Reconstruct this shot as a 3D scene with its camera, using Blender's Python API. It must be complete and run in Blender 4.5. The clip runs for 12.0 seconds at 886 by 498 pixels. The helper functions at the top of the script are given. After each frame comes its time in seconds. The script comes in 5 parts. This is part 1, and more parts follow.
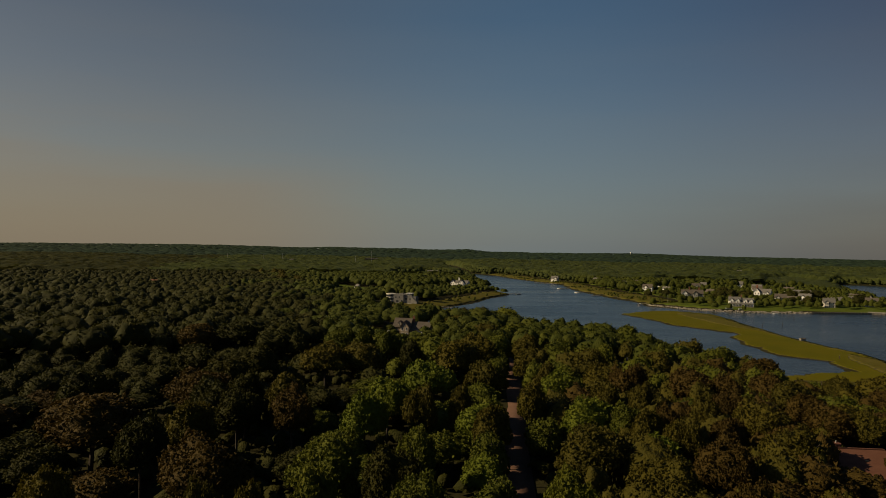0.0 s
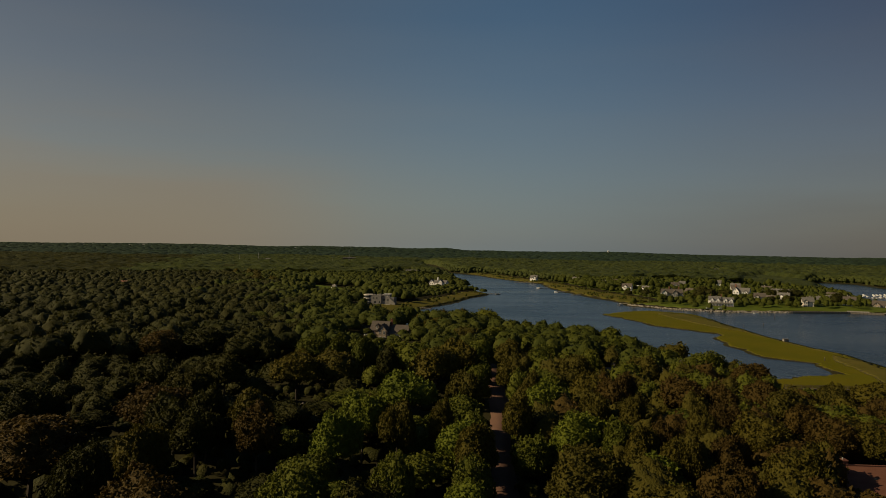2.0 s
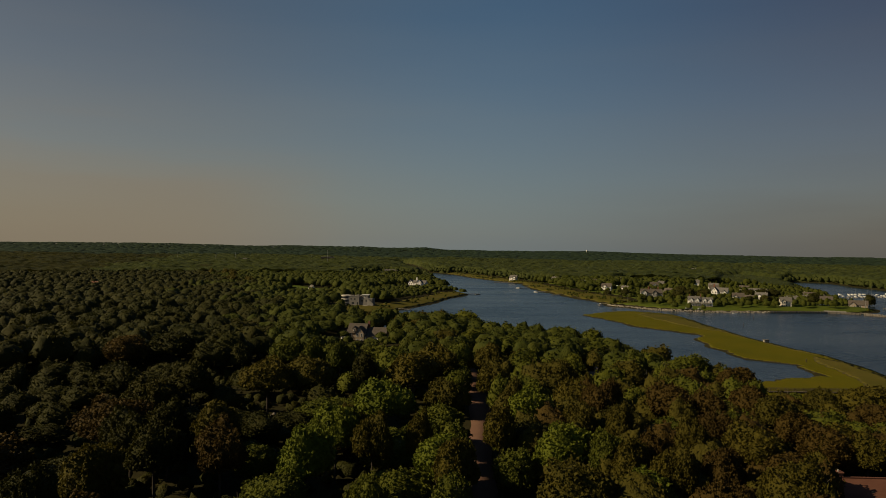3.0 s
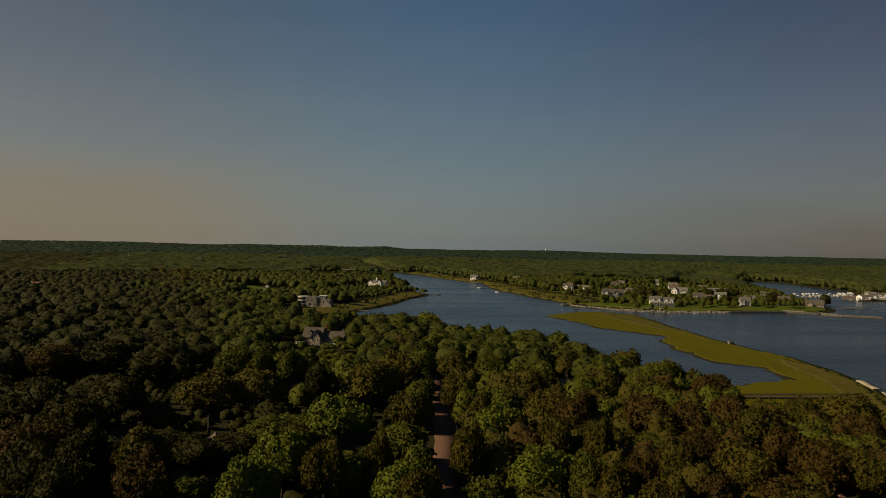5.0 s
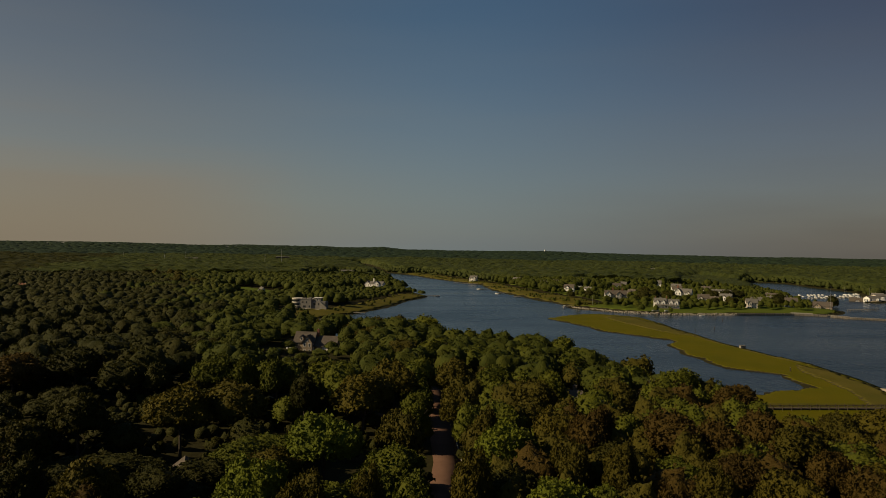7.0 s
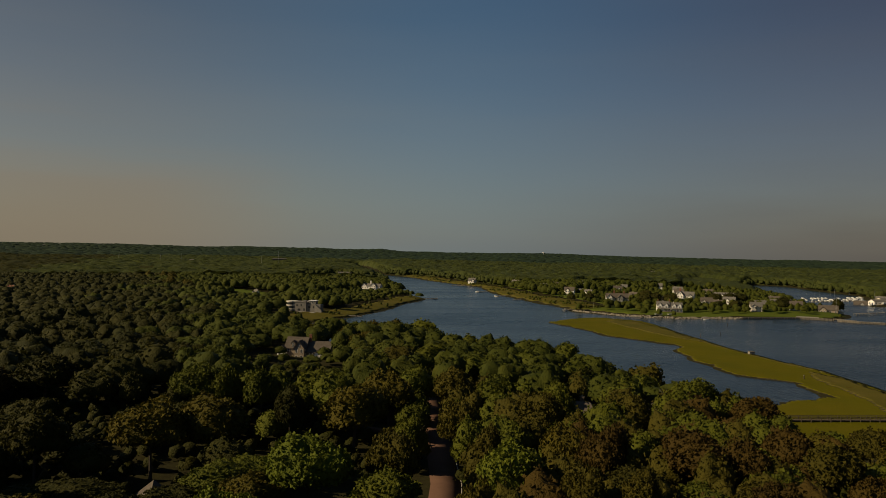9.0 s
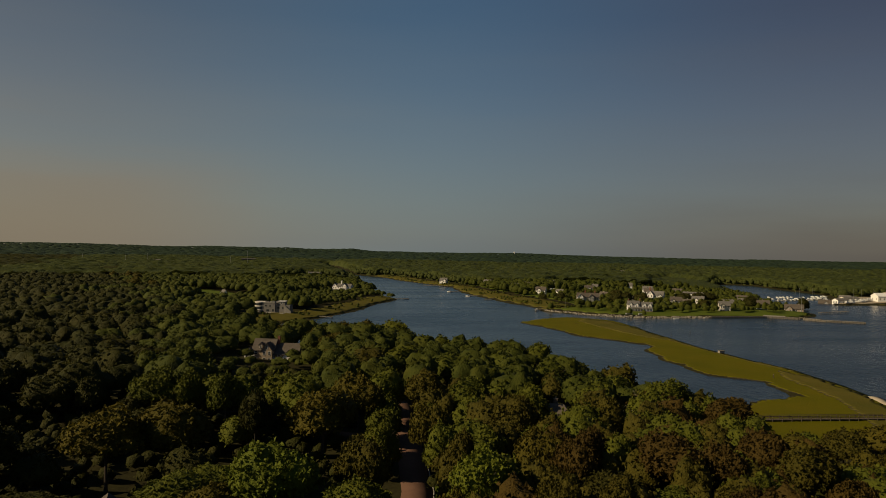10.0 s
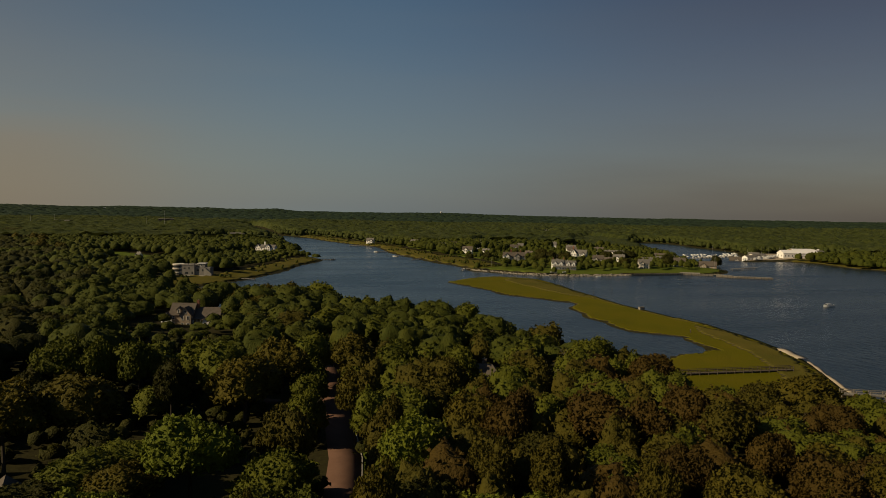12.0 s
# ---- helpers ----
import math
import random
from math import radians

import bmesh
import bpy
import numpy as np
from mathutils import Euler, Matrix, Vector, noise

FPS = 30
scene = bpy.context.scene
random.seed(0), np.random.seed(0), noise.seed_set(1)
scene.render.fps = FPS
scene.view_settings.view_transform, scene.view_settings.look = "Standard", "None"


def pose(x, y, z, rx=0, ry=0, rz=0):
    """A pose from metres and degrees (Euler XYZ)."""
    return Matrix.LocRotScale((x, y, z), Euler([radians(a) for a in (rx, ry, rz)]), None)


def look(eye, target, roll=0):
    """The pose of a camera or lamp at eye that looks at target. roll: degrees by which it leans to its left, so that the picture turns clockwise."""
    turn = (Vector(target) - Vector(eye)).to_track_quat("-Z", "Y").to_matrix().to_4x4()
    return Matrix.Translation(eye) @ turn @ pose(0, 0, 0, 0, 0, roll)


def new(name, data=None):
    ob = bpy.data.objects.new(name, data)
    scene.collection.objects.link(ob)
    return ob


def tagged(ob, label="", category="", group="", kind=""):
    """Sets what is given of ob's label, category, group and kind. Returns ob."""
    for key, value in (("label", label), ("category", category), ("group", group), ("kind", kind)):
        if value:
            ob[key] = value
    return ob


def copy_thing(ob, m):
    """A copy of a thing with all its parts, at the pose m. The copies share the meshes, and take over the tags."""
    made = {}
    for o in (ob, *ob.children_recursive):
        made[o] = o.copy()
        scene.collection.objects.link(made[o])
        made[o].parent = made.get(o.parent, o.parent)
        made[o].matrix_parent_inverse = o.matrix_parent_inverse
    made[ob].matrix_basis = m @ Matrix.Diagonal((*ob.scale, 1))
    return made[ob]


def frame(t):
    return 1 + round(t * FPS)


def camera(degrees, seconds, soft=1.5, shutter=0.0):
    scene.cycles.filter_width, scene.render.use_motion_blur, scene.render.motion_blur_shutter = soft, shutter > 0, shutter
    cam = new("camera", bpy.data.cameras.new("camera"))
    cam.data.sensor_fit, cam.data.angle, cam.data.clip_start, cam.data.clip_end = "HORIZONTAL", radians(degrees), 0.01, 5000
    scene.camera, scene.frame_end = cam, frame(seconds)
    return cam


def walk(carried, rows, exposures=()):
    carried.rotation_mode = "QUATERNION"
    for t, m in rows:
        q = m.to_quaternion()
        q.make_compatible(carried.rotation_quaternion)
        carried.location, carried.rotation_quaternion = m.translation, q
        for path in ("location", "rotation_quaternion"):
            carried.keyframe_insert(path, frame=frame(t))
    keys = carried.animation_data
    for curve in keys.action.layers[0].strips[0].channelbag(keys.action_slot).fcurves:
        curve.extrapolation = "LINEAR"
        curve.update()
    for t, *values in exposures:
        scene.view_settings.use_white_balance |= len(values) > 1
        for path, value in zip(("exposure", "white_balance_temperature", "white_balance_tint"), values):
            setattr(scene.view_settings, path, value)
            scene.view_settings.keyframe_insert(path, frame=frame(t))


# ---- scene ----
cam = camera(65.6, 12.0, soft=0.9)
PATH = [
    (0, (-0.284, -10.203, 46.381), (-0.281, -8.203, 46.385), 1.0),
    (0.5, (-0.48, -8.57, 46.295), (-0.464, -6.57, 46.299), 1.0),
    (1, (-0.502, -6.215, 46.517), (-0.472, -4.215, 46.52), 1.0),
    (1.5, (-0.426, -3.15, 46.964), (-0.38, -1.151, 46.966), 1.0),
    (2, (-0.443, 0.143, 47.356), (-0.377, 2.142, 47.357), 0.9),
    (2.5, (-0.138, 3.742, 47.587), (-0.045, 5.74, 47.587), 1.0),
    (3, (0.008, 7.075, 47.945), (0.134, 9.071, 47.945), 0.9),
    (5, (0.508, 20.84, 48.377), (0.75, 22.826, 48.376), 1.0),
    (5.5, (0.672, 24.778, 48.312), (0.915, 26.763, 48.311), 1.1),
    (6, (0.942, 28.927, 48.353), (1.187, 30.912, 48.353), 1.0),
    (6.5, (1.611, 32.883, 48.254), (1.856, 34.868, 48.254), 1.0),
    (7, (2.261, 36.575, 48.184), (2.507, 38.56, 48.185), 1.0),
    (9, (3.757, 48.871, 48.054), (4.008, 50.855, 48.061), 1.1),
    (9.5, (4.062, 51.019, 48.084), (4.355, 52.997, 48.092), 1.1),
    (10, (4.244, 52.781, 48.03), (4.577, 54.753, 48.038), 1.1),
    (10.5, (4.398, 54.268, 48.066), (4.778, 56.231, 48.074), 1.1),
    (11, (4.672, 55.531, 48.022), (5.126, 57.478, 48.027), 1.0),
    (11.5, (4.708, 56.578, 47.928), (5.223, 58.51, 47.903), 1.0),
    (12, (4.919, 57.227, 48.055), (5.461, 59.149, 47.95), 1.0),
]
walk(cam, [(t, look(e, g, r)) for t, e, g, r in PATH], exposures=[(0, 0.0, 6850, 11), (12, 0.0, 6850, 11)])
# ---------------------------------------------------------------- world, sun
SUN_AZ, SUN_EL = radians(-93), radians(31)          # from +y, clockwise positive
sun_dir = Vector((math.sin(SUN_AZ) * math.cos(SUN_EL), math.cos(SUN_AZ) * math.cos(SUN_EL), math.sin(SUN_EL)))
world = bpy.data.worlds.new("sky")
scene.world = world
world.use_nodes = True
wn = world.node_tree
sky = wn.nodes.new("ShaderNodeTexSky")
sky.sky_type, sky.sun_disc = "NISHITA", False
sky.sun_elevation, sky.sun_rotation = SUN_EL, SUN_AZ
sky.altitude, sky.air_density, sky.dust_density, sky.ozone_density = 50, 1.0, 1.0, 1.5
# summer haze: a warm veil that thins out upwards and glows towards the sun, with faint streaks of high cloud
tco = wn.nodes.new("ShaderNodeTexCoord")
sepd = wn.nodes.new("ShaderNodeSeparateXYZ")
wn.links.new(tco.outputs["Generated"], sepd.inputs[0])


def calc(op, a, b=0.0, c=0.0):
    n = wn.nodes.new("ShaderNodeMath")
    n.operation = op
    for sock, v in zip(n.inputs, (a, b, c)):
        if isinstance(v, (int, float)):
            sock.default_value = v
        else:
            wn.links.new(v, sock)
    return n.outputs[0]


up = calc("ABSOLUTE", sepd.outputs["Z"])
veil = calc("POWER", 2.718, calc("MULTIPLY", up, -3.8))
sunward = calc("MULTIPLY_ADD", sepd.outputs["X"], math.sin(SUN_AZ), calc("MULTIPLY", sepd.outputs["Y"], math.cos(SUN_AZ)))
mpc = wn.nodes.new("ShaderNodeMapping")
mpc.inputs["Scale"].default_value = (1.2, 1.2, 9.0)
cl = wn.nodes.new("ShaderNodeTexNoise")
cl.inputs["Scale"].default_value, cl.inputs["Detail"].default_value = 1.6, 5
wn.links.new(tco.outputs["Generated"], mpc.inputs[0])
wn.links.new(mpc.outputs[0], cl.inputs["Vector"])
amount = calc("MULTIPLY", veil, calc("MULTIPLY_ADD", cl.outputs["Fac"], 0.5, 0.62))
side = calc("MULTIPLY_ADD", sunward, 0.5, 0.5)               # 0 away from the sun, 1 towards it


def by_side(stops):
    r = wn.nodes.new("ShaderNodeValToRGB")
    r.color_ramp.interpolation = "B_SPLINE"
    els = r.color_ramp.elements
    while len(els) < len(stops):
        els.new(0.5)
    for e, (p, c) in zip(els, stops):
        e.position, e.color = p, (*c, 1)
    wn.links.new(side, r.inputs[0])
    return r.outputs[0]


def blend(kind, fac, a, b):
    n = wn.nodes.new("ShaderNodeMix")
    n.data_type, n.blend_type, n.clamp_result = "RGBA", kind, False
    for sock, v in ((n.inputs[0], fac), (n.inputs[6], a), (n.inputs[7], b)):
        if isinstance(v, (int, float)):
            sock.default_value = v
        else:
            wn.links.new(v, sock)
    return n.outputs[2]


def scaled(colour, k):
    n = wn.nodes.new("ShaderNodeVectorMath")
    n.operation = "SCALE"
    wn.links.new(colour, n.inputs[0])
    if isinstance(k, (int, float)):
        n.inputs["Scale"].default_value = k
    else:
        wn.links.new(k, n.inputs["Scale"])
    return n.outputs[0]


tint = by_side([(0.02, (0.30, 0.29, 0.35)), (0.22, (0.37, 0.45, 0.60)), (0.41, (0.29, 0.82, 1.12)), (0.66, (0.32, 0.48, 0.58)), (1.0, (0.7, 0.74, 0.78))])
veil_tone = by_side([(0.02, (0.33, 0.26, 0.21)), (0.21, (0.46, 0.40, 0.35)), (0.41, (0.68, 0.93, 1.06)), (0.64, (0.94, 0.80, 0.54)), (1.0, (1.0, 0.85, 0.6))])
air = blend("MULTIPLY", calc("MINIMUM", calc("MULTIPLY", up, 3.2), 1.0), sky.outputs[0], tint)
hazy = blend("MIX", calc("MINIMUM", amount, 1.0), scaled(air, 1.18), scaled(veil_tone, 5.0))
# a thin warm bank of cloud low on the sun's side, with a wavering upper edge
edge = calc("MULTIPLY_ADD", cl.outputs["Fac"], 0.22, calc("MULTIPLY_ADD", sunward, 0.10, 0.02))
bank = calc("MULTIPLY", calc("SUBTRACT", edge, up), 11.0)
bank = calc("MINIMUM", calc("MAXIMUM", bank, 0.0), 1.0)
bank = calc("MULTIPLY", bank, calc("MINIMUM", calc("MAXIMUM", calc("MULTIPLY_ADD", sunward, 5.0, -0.1), 0.0), 1.0))
cloud = wn.nodes.new("ShaderNodeRGB")
cloud.outputs[0].default_value = (5.0, 4.0, 2.9, 1)
hazy = blend("MIX", calc("MULTIPLY", bank, 0.35), hazy, cloud.outputs[0])
back = wn.nodes["Background"]
back.inputs["Strength"].default_value = 0.045
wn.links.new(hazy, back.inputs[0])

lamp = bpy.data.lights.new("sun", "SUN")
lamp.energy, lamp.angle, lamp.color = 4.75, radians(0.6), (1.0, 0.81, 0.51)
sun = new("sun", lamp)
sun.matrix_world = look(sun_dir * 600, (0, 0, 0))


# ---------------------------------------------------------------- materials
def nodes_of(name, rough=0.8):
    m = bpy.data.materials.new(name)
    m.use_nodes = True
    b = m.node_tree.nodes["Principled BSDF"]
    b.inputs["Roughness"].default_value = rough
    return m, m.node_tree, b


def ramp_of(nt, fac, stops):
    r = nt.nodes.new("ShaderNodeValToRGB")
    els = r.color_ramp.elements
    while len(els) < len(stops):
        els.new(0.5)
    for e, (p, c) in zip(els, stops):
        e.position, e.color = p, (*c, 1)
    nt.links.new(fac, r.inputs[0])
    return r.outputs[0]


def noise_of(nt, scale, detail=3.0, coord="Object", stretch=(1, 1, 1)):
    tc = nt.nodes.new("ShaderNodeTexCoord")
    mp = nt.nodes.new("ShaderNodeMapping")
    mp.inputs["Scale"].default_value = stretch
    n = nt.nodes.new("ShaderNodeTexNoise")
    n.inputs["Scale"].default_value, n.inputs["Detail"].default_value = scale, detail
    nt.links.new(tc.outputs[coord], mp.inputs[0])
    nt.links.new(mp.outputs[0], n.inputs["Vector"])
    return n.outputs["Fac"]


def mix_of(nt, fac, a, b, kind="MIX"):
    m = nt.nodes.new("ShaderNodeMix")
    m.data_type, m.blend_type = "RGBA", kind
    for sock, v in ((m.inputs[0], fac), (m.inputs[6], a), (m.inputs[7], b)):
        if isinstance(v, (int, float)):
            sock.default_value = v
        elif isinstance(v, tuple):
            sock.default_value = (*v, 1)
        else:
            nt.links.new(v, sock)
    return m.outputs[2]


def bump_of(nt, b, height, strength=0.4, distance=0.1):
    n = nt.nodes.new("ShaderNodeBump")
    n.inputs["Strength"].default_value, n.inputs["Distance"].default_value = strength, distance
    nt.links.new(height, n.inputs["Height"])
    nt.links.new(n.outputs[0], b.inputs["Normal"])


def surface(name, c1, c2, scale=2.0, fine=20.0, rough=0.8, bump=0.3, stretch=(1, 1, 1), metal=0.0):
    """A two-scale surface: broad stains and fine grain."""
    m, nt, b = nodes_of(name, rough)
    col = ramp_of(nt, noise_of(nt, scale, 4, stretch=stretch), [(0.3, c1), (0.7, c2)])
    grain = noise_of(nt, fine, 3, stretch=stretch)
    col = mix_of(nt, 0.35, col, ramp_of(nt, grain, [(0.3, tuple(0.7 * v for v in c1)), (0.7, c2)]))
    nt.links.new(col, b.inputs["Base Color"])
    b.inputs["Metallic"].default_value = metal
    b.inputs["Specular IOR Level"].default_value = 0.12 if rough >= 0.8 else 0.4
    bump_of(nt, b, grain, bump, 0.02)
    return m


def leaf_material(name, dark, mid, light, by_cell=False):
    """Leaves: each tree its own tone, each spray a little lighter or darker; light shines through."""
    m, nt, b = nodes_of(name, 0.7)
    if by_cell:
        tc = nt.nodes.new("ShaderNodeTexCoord")
        mp = nt.nodes.new("ShaderNodeMapping")
        mp.inputs["Scale"].default_value = (1, 1, 0.05)
        vo = nt.nodes.new("ShaderNodeTexVoronoi")
        vo.inputs["Scale"].default_value = 0.085
        nt.links.new(tc.outputs["Object"], mp.inputs[0])
        nt.links.new(mp.outputs[0], vo.inputs["Vector"])
        sep = nt.nodes.new("ShaderNodeSeparateColor")
        nt.links.new(vo.outputs["Color"], sep.inputs[0])
        tone = sep.outputs[0]
        broad = noise_of(nt, 0.012, 2, stretch=(1, 1, 0.1))
        add = nt.nodes.new("ShaderNodeMath")
        add.operation = "MULTIPLY_ADD"
        add.inputs[1].default_value, add.inputs[2].default_value = 0.55, 0.0
        nt.links.new(tone, add.inputs[0])
        ad2 = nt.nodes.new("ShaderNodeMath")
        ad2.operation = "MULTIPLY_ADD"
        ad2.inputs[1].default_value = 0.6
        nt.links.new(broad, ad2.inputs[0])
        nt.links.new(add.outputs[0], ad2.inputs[2])
        tone = ad2.outputs[0]
    else:
        oi = nt.nodes.new("ShaderNodeObjectInfo")
        tone = oi.outputs["Random"]
    col = ramp_of(nt, tone, [(0.1, dark), (0.5, mid), (0.95, light)])
    geo = nt.nodes.new("ShaderNodeNewGeometry")
    each = ramp_of(nt, geo.outputs["Random Per Island"], [(0.0, (0.84, 0.84, 0.82)), (1.0, (1.15, 1.14, 1.08))])
    col = mix_of(nt, 1.0, col, each, "MULTIPLY")
    col = mix_of(nt, 0.5, col, ramp_of(nt, noise_of(nt, 0.6, 3), [(0.3, dark), (0.7, light)]))
    nt.links.new(col, b.inputs["Base Color"])
    b.inputs["Specular IOR Level"].default_value = 0.1
    bump_of(nt, b, noise_of(nt, 2.6, 4), 0.9, 0.5)
    tr = nt.nodes.new("ShaderNodeBsdfTranslucent")
    nt.links.new(col, tr.inputs["Color"])
    mx = nt.nodes.new("ShaderNodeMixShader")
    mx.inputs[0].default_value = 0.20
    out = nt.nodes["Material Output"]
    nt.links.new(b.outputs[0], mx.inputs[1])
    nt.links.new(tr.outputs[0], mx.inputs[2])
    nt.links.new(mx.outputs[0], out.inputs["Surface"])
    return m


LEAF = {
    "bright": leaf_material("leaves_bright", (0.0678, 0.0880, 0.0095), (0.0933, 0.1155, 0.0106), (0.1187, 0.1357, 0.0122)),
    "green": leaf_material("leaves_green", (0.0525, 0.0630, 0.0071), (0.0725, 0.0819, 0.0080), (0.0945, 0.0987, 0.0089)),
    "olive": leaf_material("leaves_olive", (0.0484, 0.0437, 0.0058), (0.0670, 0.0567, 0.0065), (0.0846, 0.0688, 0.0073)),
    "brown": leaf_material("leaves_brown", (0.0414, 0.0273, 0.0058), (0.0537, 0.0348, 0.0066), (0.0669, 0.0440, 0.0076)),
    # dark green leaves, deepened to stand in for shade over the western trees
    "dark": leaf_material("leaves_dark", (0.0225, 0.0252, 0.0041), (0.0306, 0.0315, 0.0045), (0.0423, 0.0387, 0.0050)),
}
LEAF_FAR = leaf_material("leaves_of_the_wood", (0.0310, 0.0420, 0.0056), (0.0440, 0.0550, 0.0062), (0.0630, 0.0670, 0.0072), True)
# west leaves: bronze tinge, plus darkening that stands in for shade and lens falloff
LEAF_WEST_SHADED = leaf_material("leaves_of_the_west_wood_shaded", (0.0164, 0.0210, 0.0032), (0.0260, 0.0286, 0.0035), (0.0412, 0.0378, 0.0042), True)
# far leaves are bluer: the haze of distance is put into their colour
LEAF_HILL_HAZY = leaf_material("leaves_of_the_hills_hazy", (0.0169, 0.0305, 0.0144), (0.0222, 0.0382, 0.0180), (0.0286, 0.0432, 0.0204), True)
LEAF_FARTHER_HAZY = leaf_material("leaves_of_the_far_wood_hazy", (0.0285, 0.0405, 0.0095), (0.0420, 0.0540, 0.0115), (0.0600, 0.0670, 0.0150), True)
DEADWOOD = surface("dead_wood", (0.13, 0.12, 0.095), (0.22, 0.20, 0.165), 1.0, 8, 0.9, 0.4, (1, 1, 0.2))
BARK = surface("bark", (0.0350, 0.0280, 0.0210), (0.0840, 0.0700, 0.0560), 1.5, 8, 0.95, 0.6, (1, 1, 0.2))
ASPHALT = surface("asphalt", (0.085, 0.047, 0.032), (0.118, 0.066, 0.046), 0.4, 12, 0.9, 0.3)
CONCRETE = surface("concrete", (0.2100, 0.1960, 0.1750), (0.2940, 0.2800, 0.2520), 0.8, 9, 0.85, 0.2)
SAND = surface("sand", (0.2520, 0.2100, 0.1540), (0.3500, 0.3010, 0.2310), 0.3, 6, 0.95, 0.4)
ROCK = surface("rock", (0.20, 0.175, 0.145), (0.36, 0.33, 0.28), 0.6, 3, 0.9, 0.6)
TIMBER = surface("weathered_timber", (0.1120, 0.0980, 0.0840), (0.1960, 0.1750, 0.1470), 1.0, 10, 0.9, 0.3)
DARK_TIMBER = surface("dark_timber", (0.055, 0.044, 0.034), (0.105, 0.086, 0.066), 1.0, 10, 0.9, 0.3)
PALE_TIMBER = surface("pale_deck_timber", (0.1820, 0.1680, 0.1470), (0.2940, 0.2730, 0.2380), 1.0, 10, 0.9, 0.3)
WHITE = surface("white_clapboard", (0.68, 0.66, 0.63), (0.80, 0.79, 0.76), 0.5, 6, 0.6, 0.1, (0.2, 0.2, 6))
CREAM = surface("cream_render", (0.46, 0.42, 0.36), (0.58, 0.54, 0.47), 0.3, 5, 0.8, 0.2)
GREY_RENDER = surface("grey_render", (0.14, 0.135, 0.125), (0.22, 0.21, 0.195), 0.3, 5, 0.8, 0.2)
GREY_SHINGLE = surface("grey_shingle_wall", (0.22, 0.21, 0.195), (0.34, 0.32, 0.30), 0.6, 7, 0.85, 0.3, (1, 1, 5))
TAN_SHINGLE = surface("tan_shingle_wall", (0.23, 0.18, 0.13), (0.34, 0.28, 0.21), 0.6, 7, 0.85, 0.3, (1, 1, 5))
RED_SIDING = surface("red_cedar_siding", (0.1820, 0.0595, 0.0315), (0.2380, 0.0840, 0.0455), 0.6, 7, 0.75, 0.25, (0.2, 0.2, 6))
ROOF_GREY = surface("grey_roof_shingle", (0.100, 0.095, 0.088), (0.165, 0.155, 0.142), 0.5, 6, 0.9, 0.4, (1, 1, 4))
ROOF_BROWN = surface("brown_roof_shingle", (0.072, 0.060, 0.050), (0.115, 0.098, 0.082), 0.5, 6, 0.9, 0.4, (1, 1, 4))
ROOF_RED = surface("reddish_roof_shingle", (0.105, 0.045, 0.030), (0.145, 0.066, 0.044), 0.5, 6, 0.9, 0.4, (1, 1, 4))
TRIM = surface("white_trim", (0.66, 0.65, 0.63), (0.76, 0.75, 0.73), 1.0, 9, 0.5, 0.05)
BRICK_RED = surface("chimney_brick", (0.1540, 0.0630, 0.0420), (0.2240, 0.1050, 0.0700), 2.0, 9, 0.9, 0.4)
GELCOAT = surface("white_hull", (0.6048, 0.6048, 0.5880), (0.6888, 0.6888, 0.6720), 0.7, 6, 0.25, 0.02)
METAL = surface("galvanised_metal", (0.3500, 0.3600, 0.3600), (0.5000, 0.5000, 0.5000), 1.0, 9, 0.45, 0.05, metal=0.8)

GLASS, gnt, gb = nodes_of("window_glass", 0.08)
gb.inputs["Base Color"].default_value = (0.03, 0.035, 0.04, 1)
gb.inputs["Specular IOR Level"].default_value = 0.7


def ground_material():
    m, nt, b = nodes_of("forest_floor_and_grass", 0.95)
    n1, n2 = noise_of(nt, 0.03, 4), noise_of(nt, 1.2, 4)
    col = ramp_of(nt, n1, [(0.3, (0.018, 0.017, 0.007)), (0.7, (0.032, 0.028, 0.010))])
    col = mix_of(nt, 0.5, col, ramp_of(nt, n2, [(0.3, (0.016, 0.014, 0.007)), (0.7, (0.036, 0.034, 0.012))]))
    nt.links.new(col, b.inputs["Base Color"])
    b.inputs["Specular IOR Level"].default_value = 0.05
    bump_of(nt, b, n2, 0.6, 0.2)
    return m


def grass_material(name, c1, c2, c3):
    m, nt, b = nodes_of(name, 0.9)
    col = ramp_of(nt, noise_of(nt, 0.05, 5), [(0.25, c1), (0.5, c2), (0.75, c3)])
    g = noise_of(nt, 1.5, 4)
    col = mix_of(nt, 0.4, col, ramp_of(nt, g, [(0.3, c1), (0.7, c2)]))
    nt.links.new(col, b.inputs["Base Color"])
    b.inputs["Specular IOR Level"].default_value = 0.05
    bump_of(nt, b, g, 0.8, 0.25)
    return m


GROUND = ground_material()
MUD = surface("bank_mud", (0.0216, 0.0187, 0.0115), (0.0432, 0.0360, 0.0216), 0.5, 6, 0.9, 0.4)
MARSH = grass_material("marsh_grass", (0.0620, 0.0620, 0.0014), (0.0850, 0.0770, 0.0022), (0.1060, 0.0840, 0.0036))
REED = grass_material("shore_reed", (0.0540, 0.0547, 0.0072), (0.0828, 0.0706, 0.0115), (0.1152, 0.0900, 0.0216))
RUST = grass_material("glasswort", (0.058, 0.048, 0.005), (0.076, 0.056, 0.008), (0.094, 0.062, 0.013))
LAWN = grass_material("lawn", (0.0540, 0.0756, 0.0101), (0.0720, 0.0936, 0.0115), (0.0864, 0.1008, 0.0144))

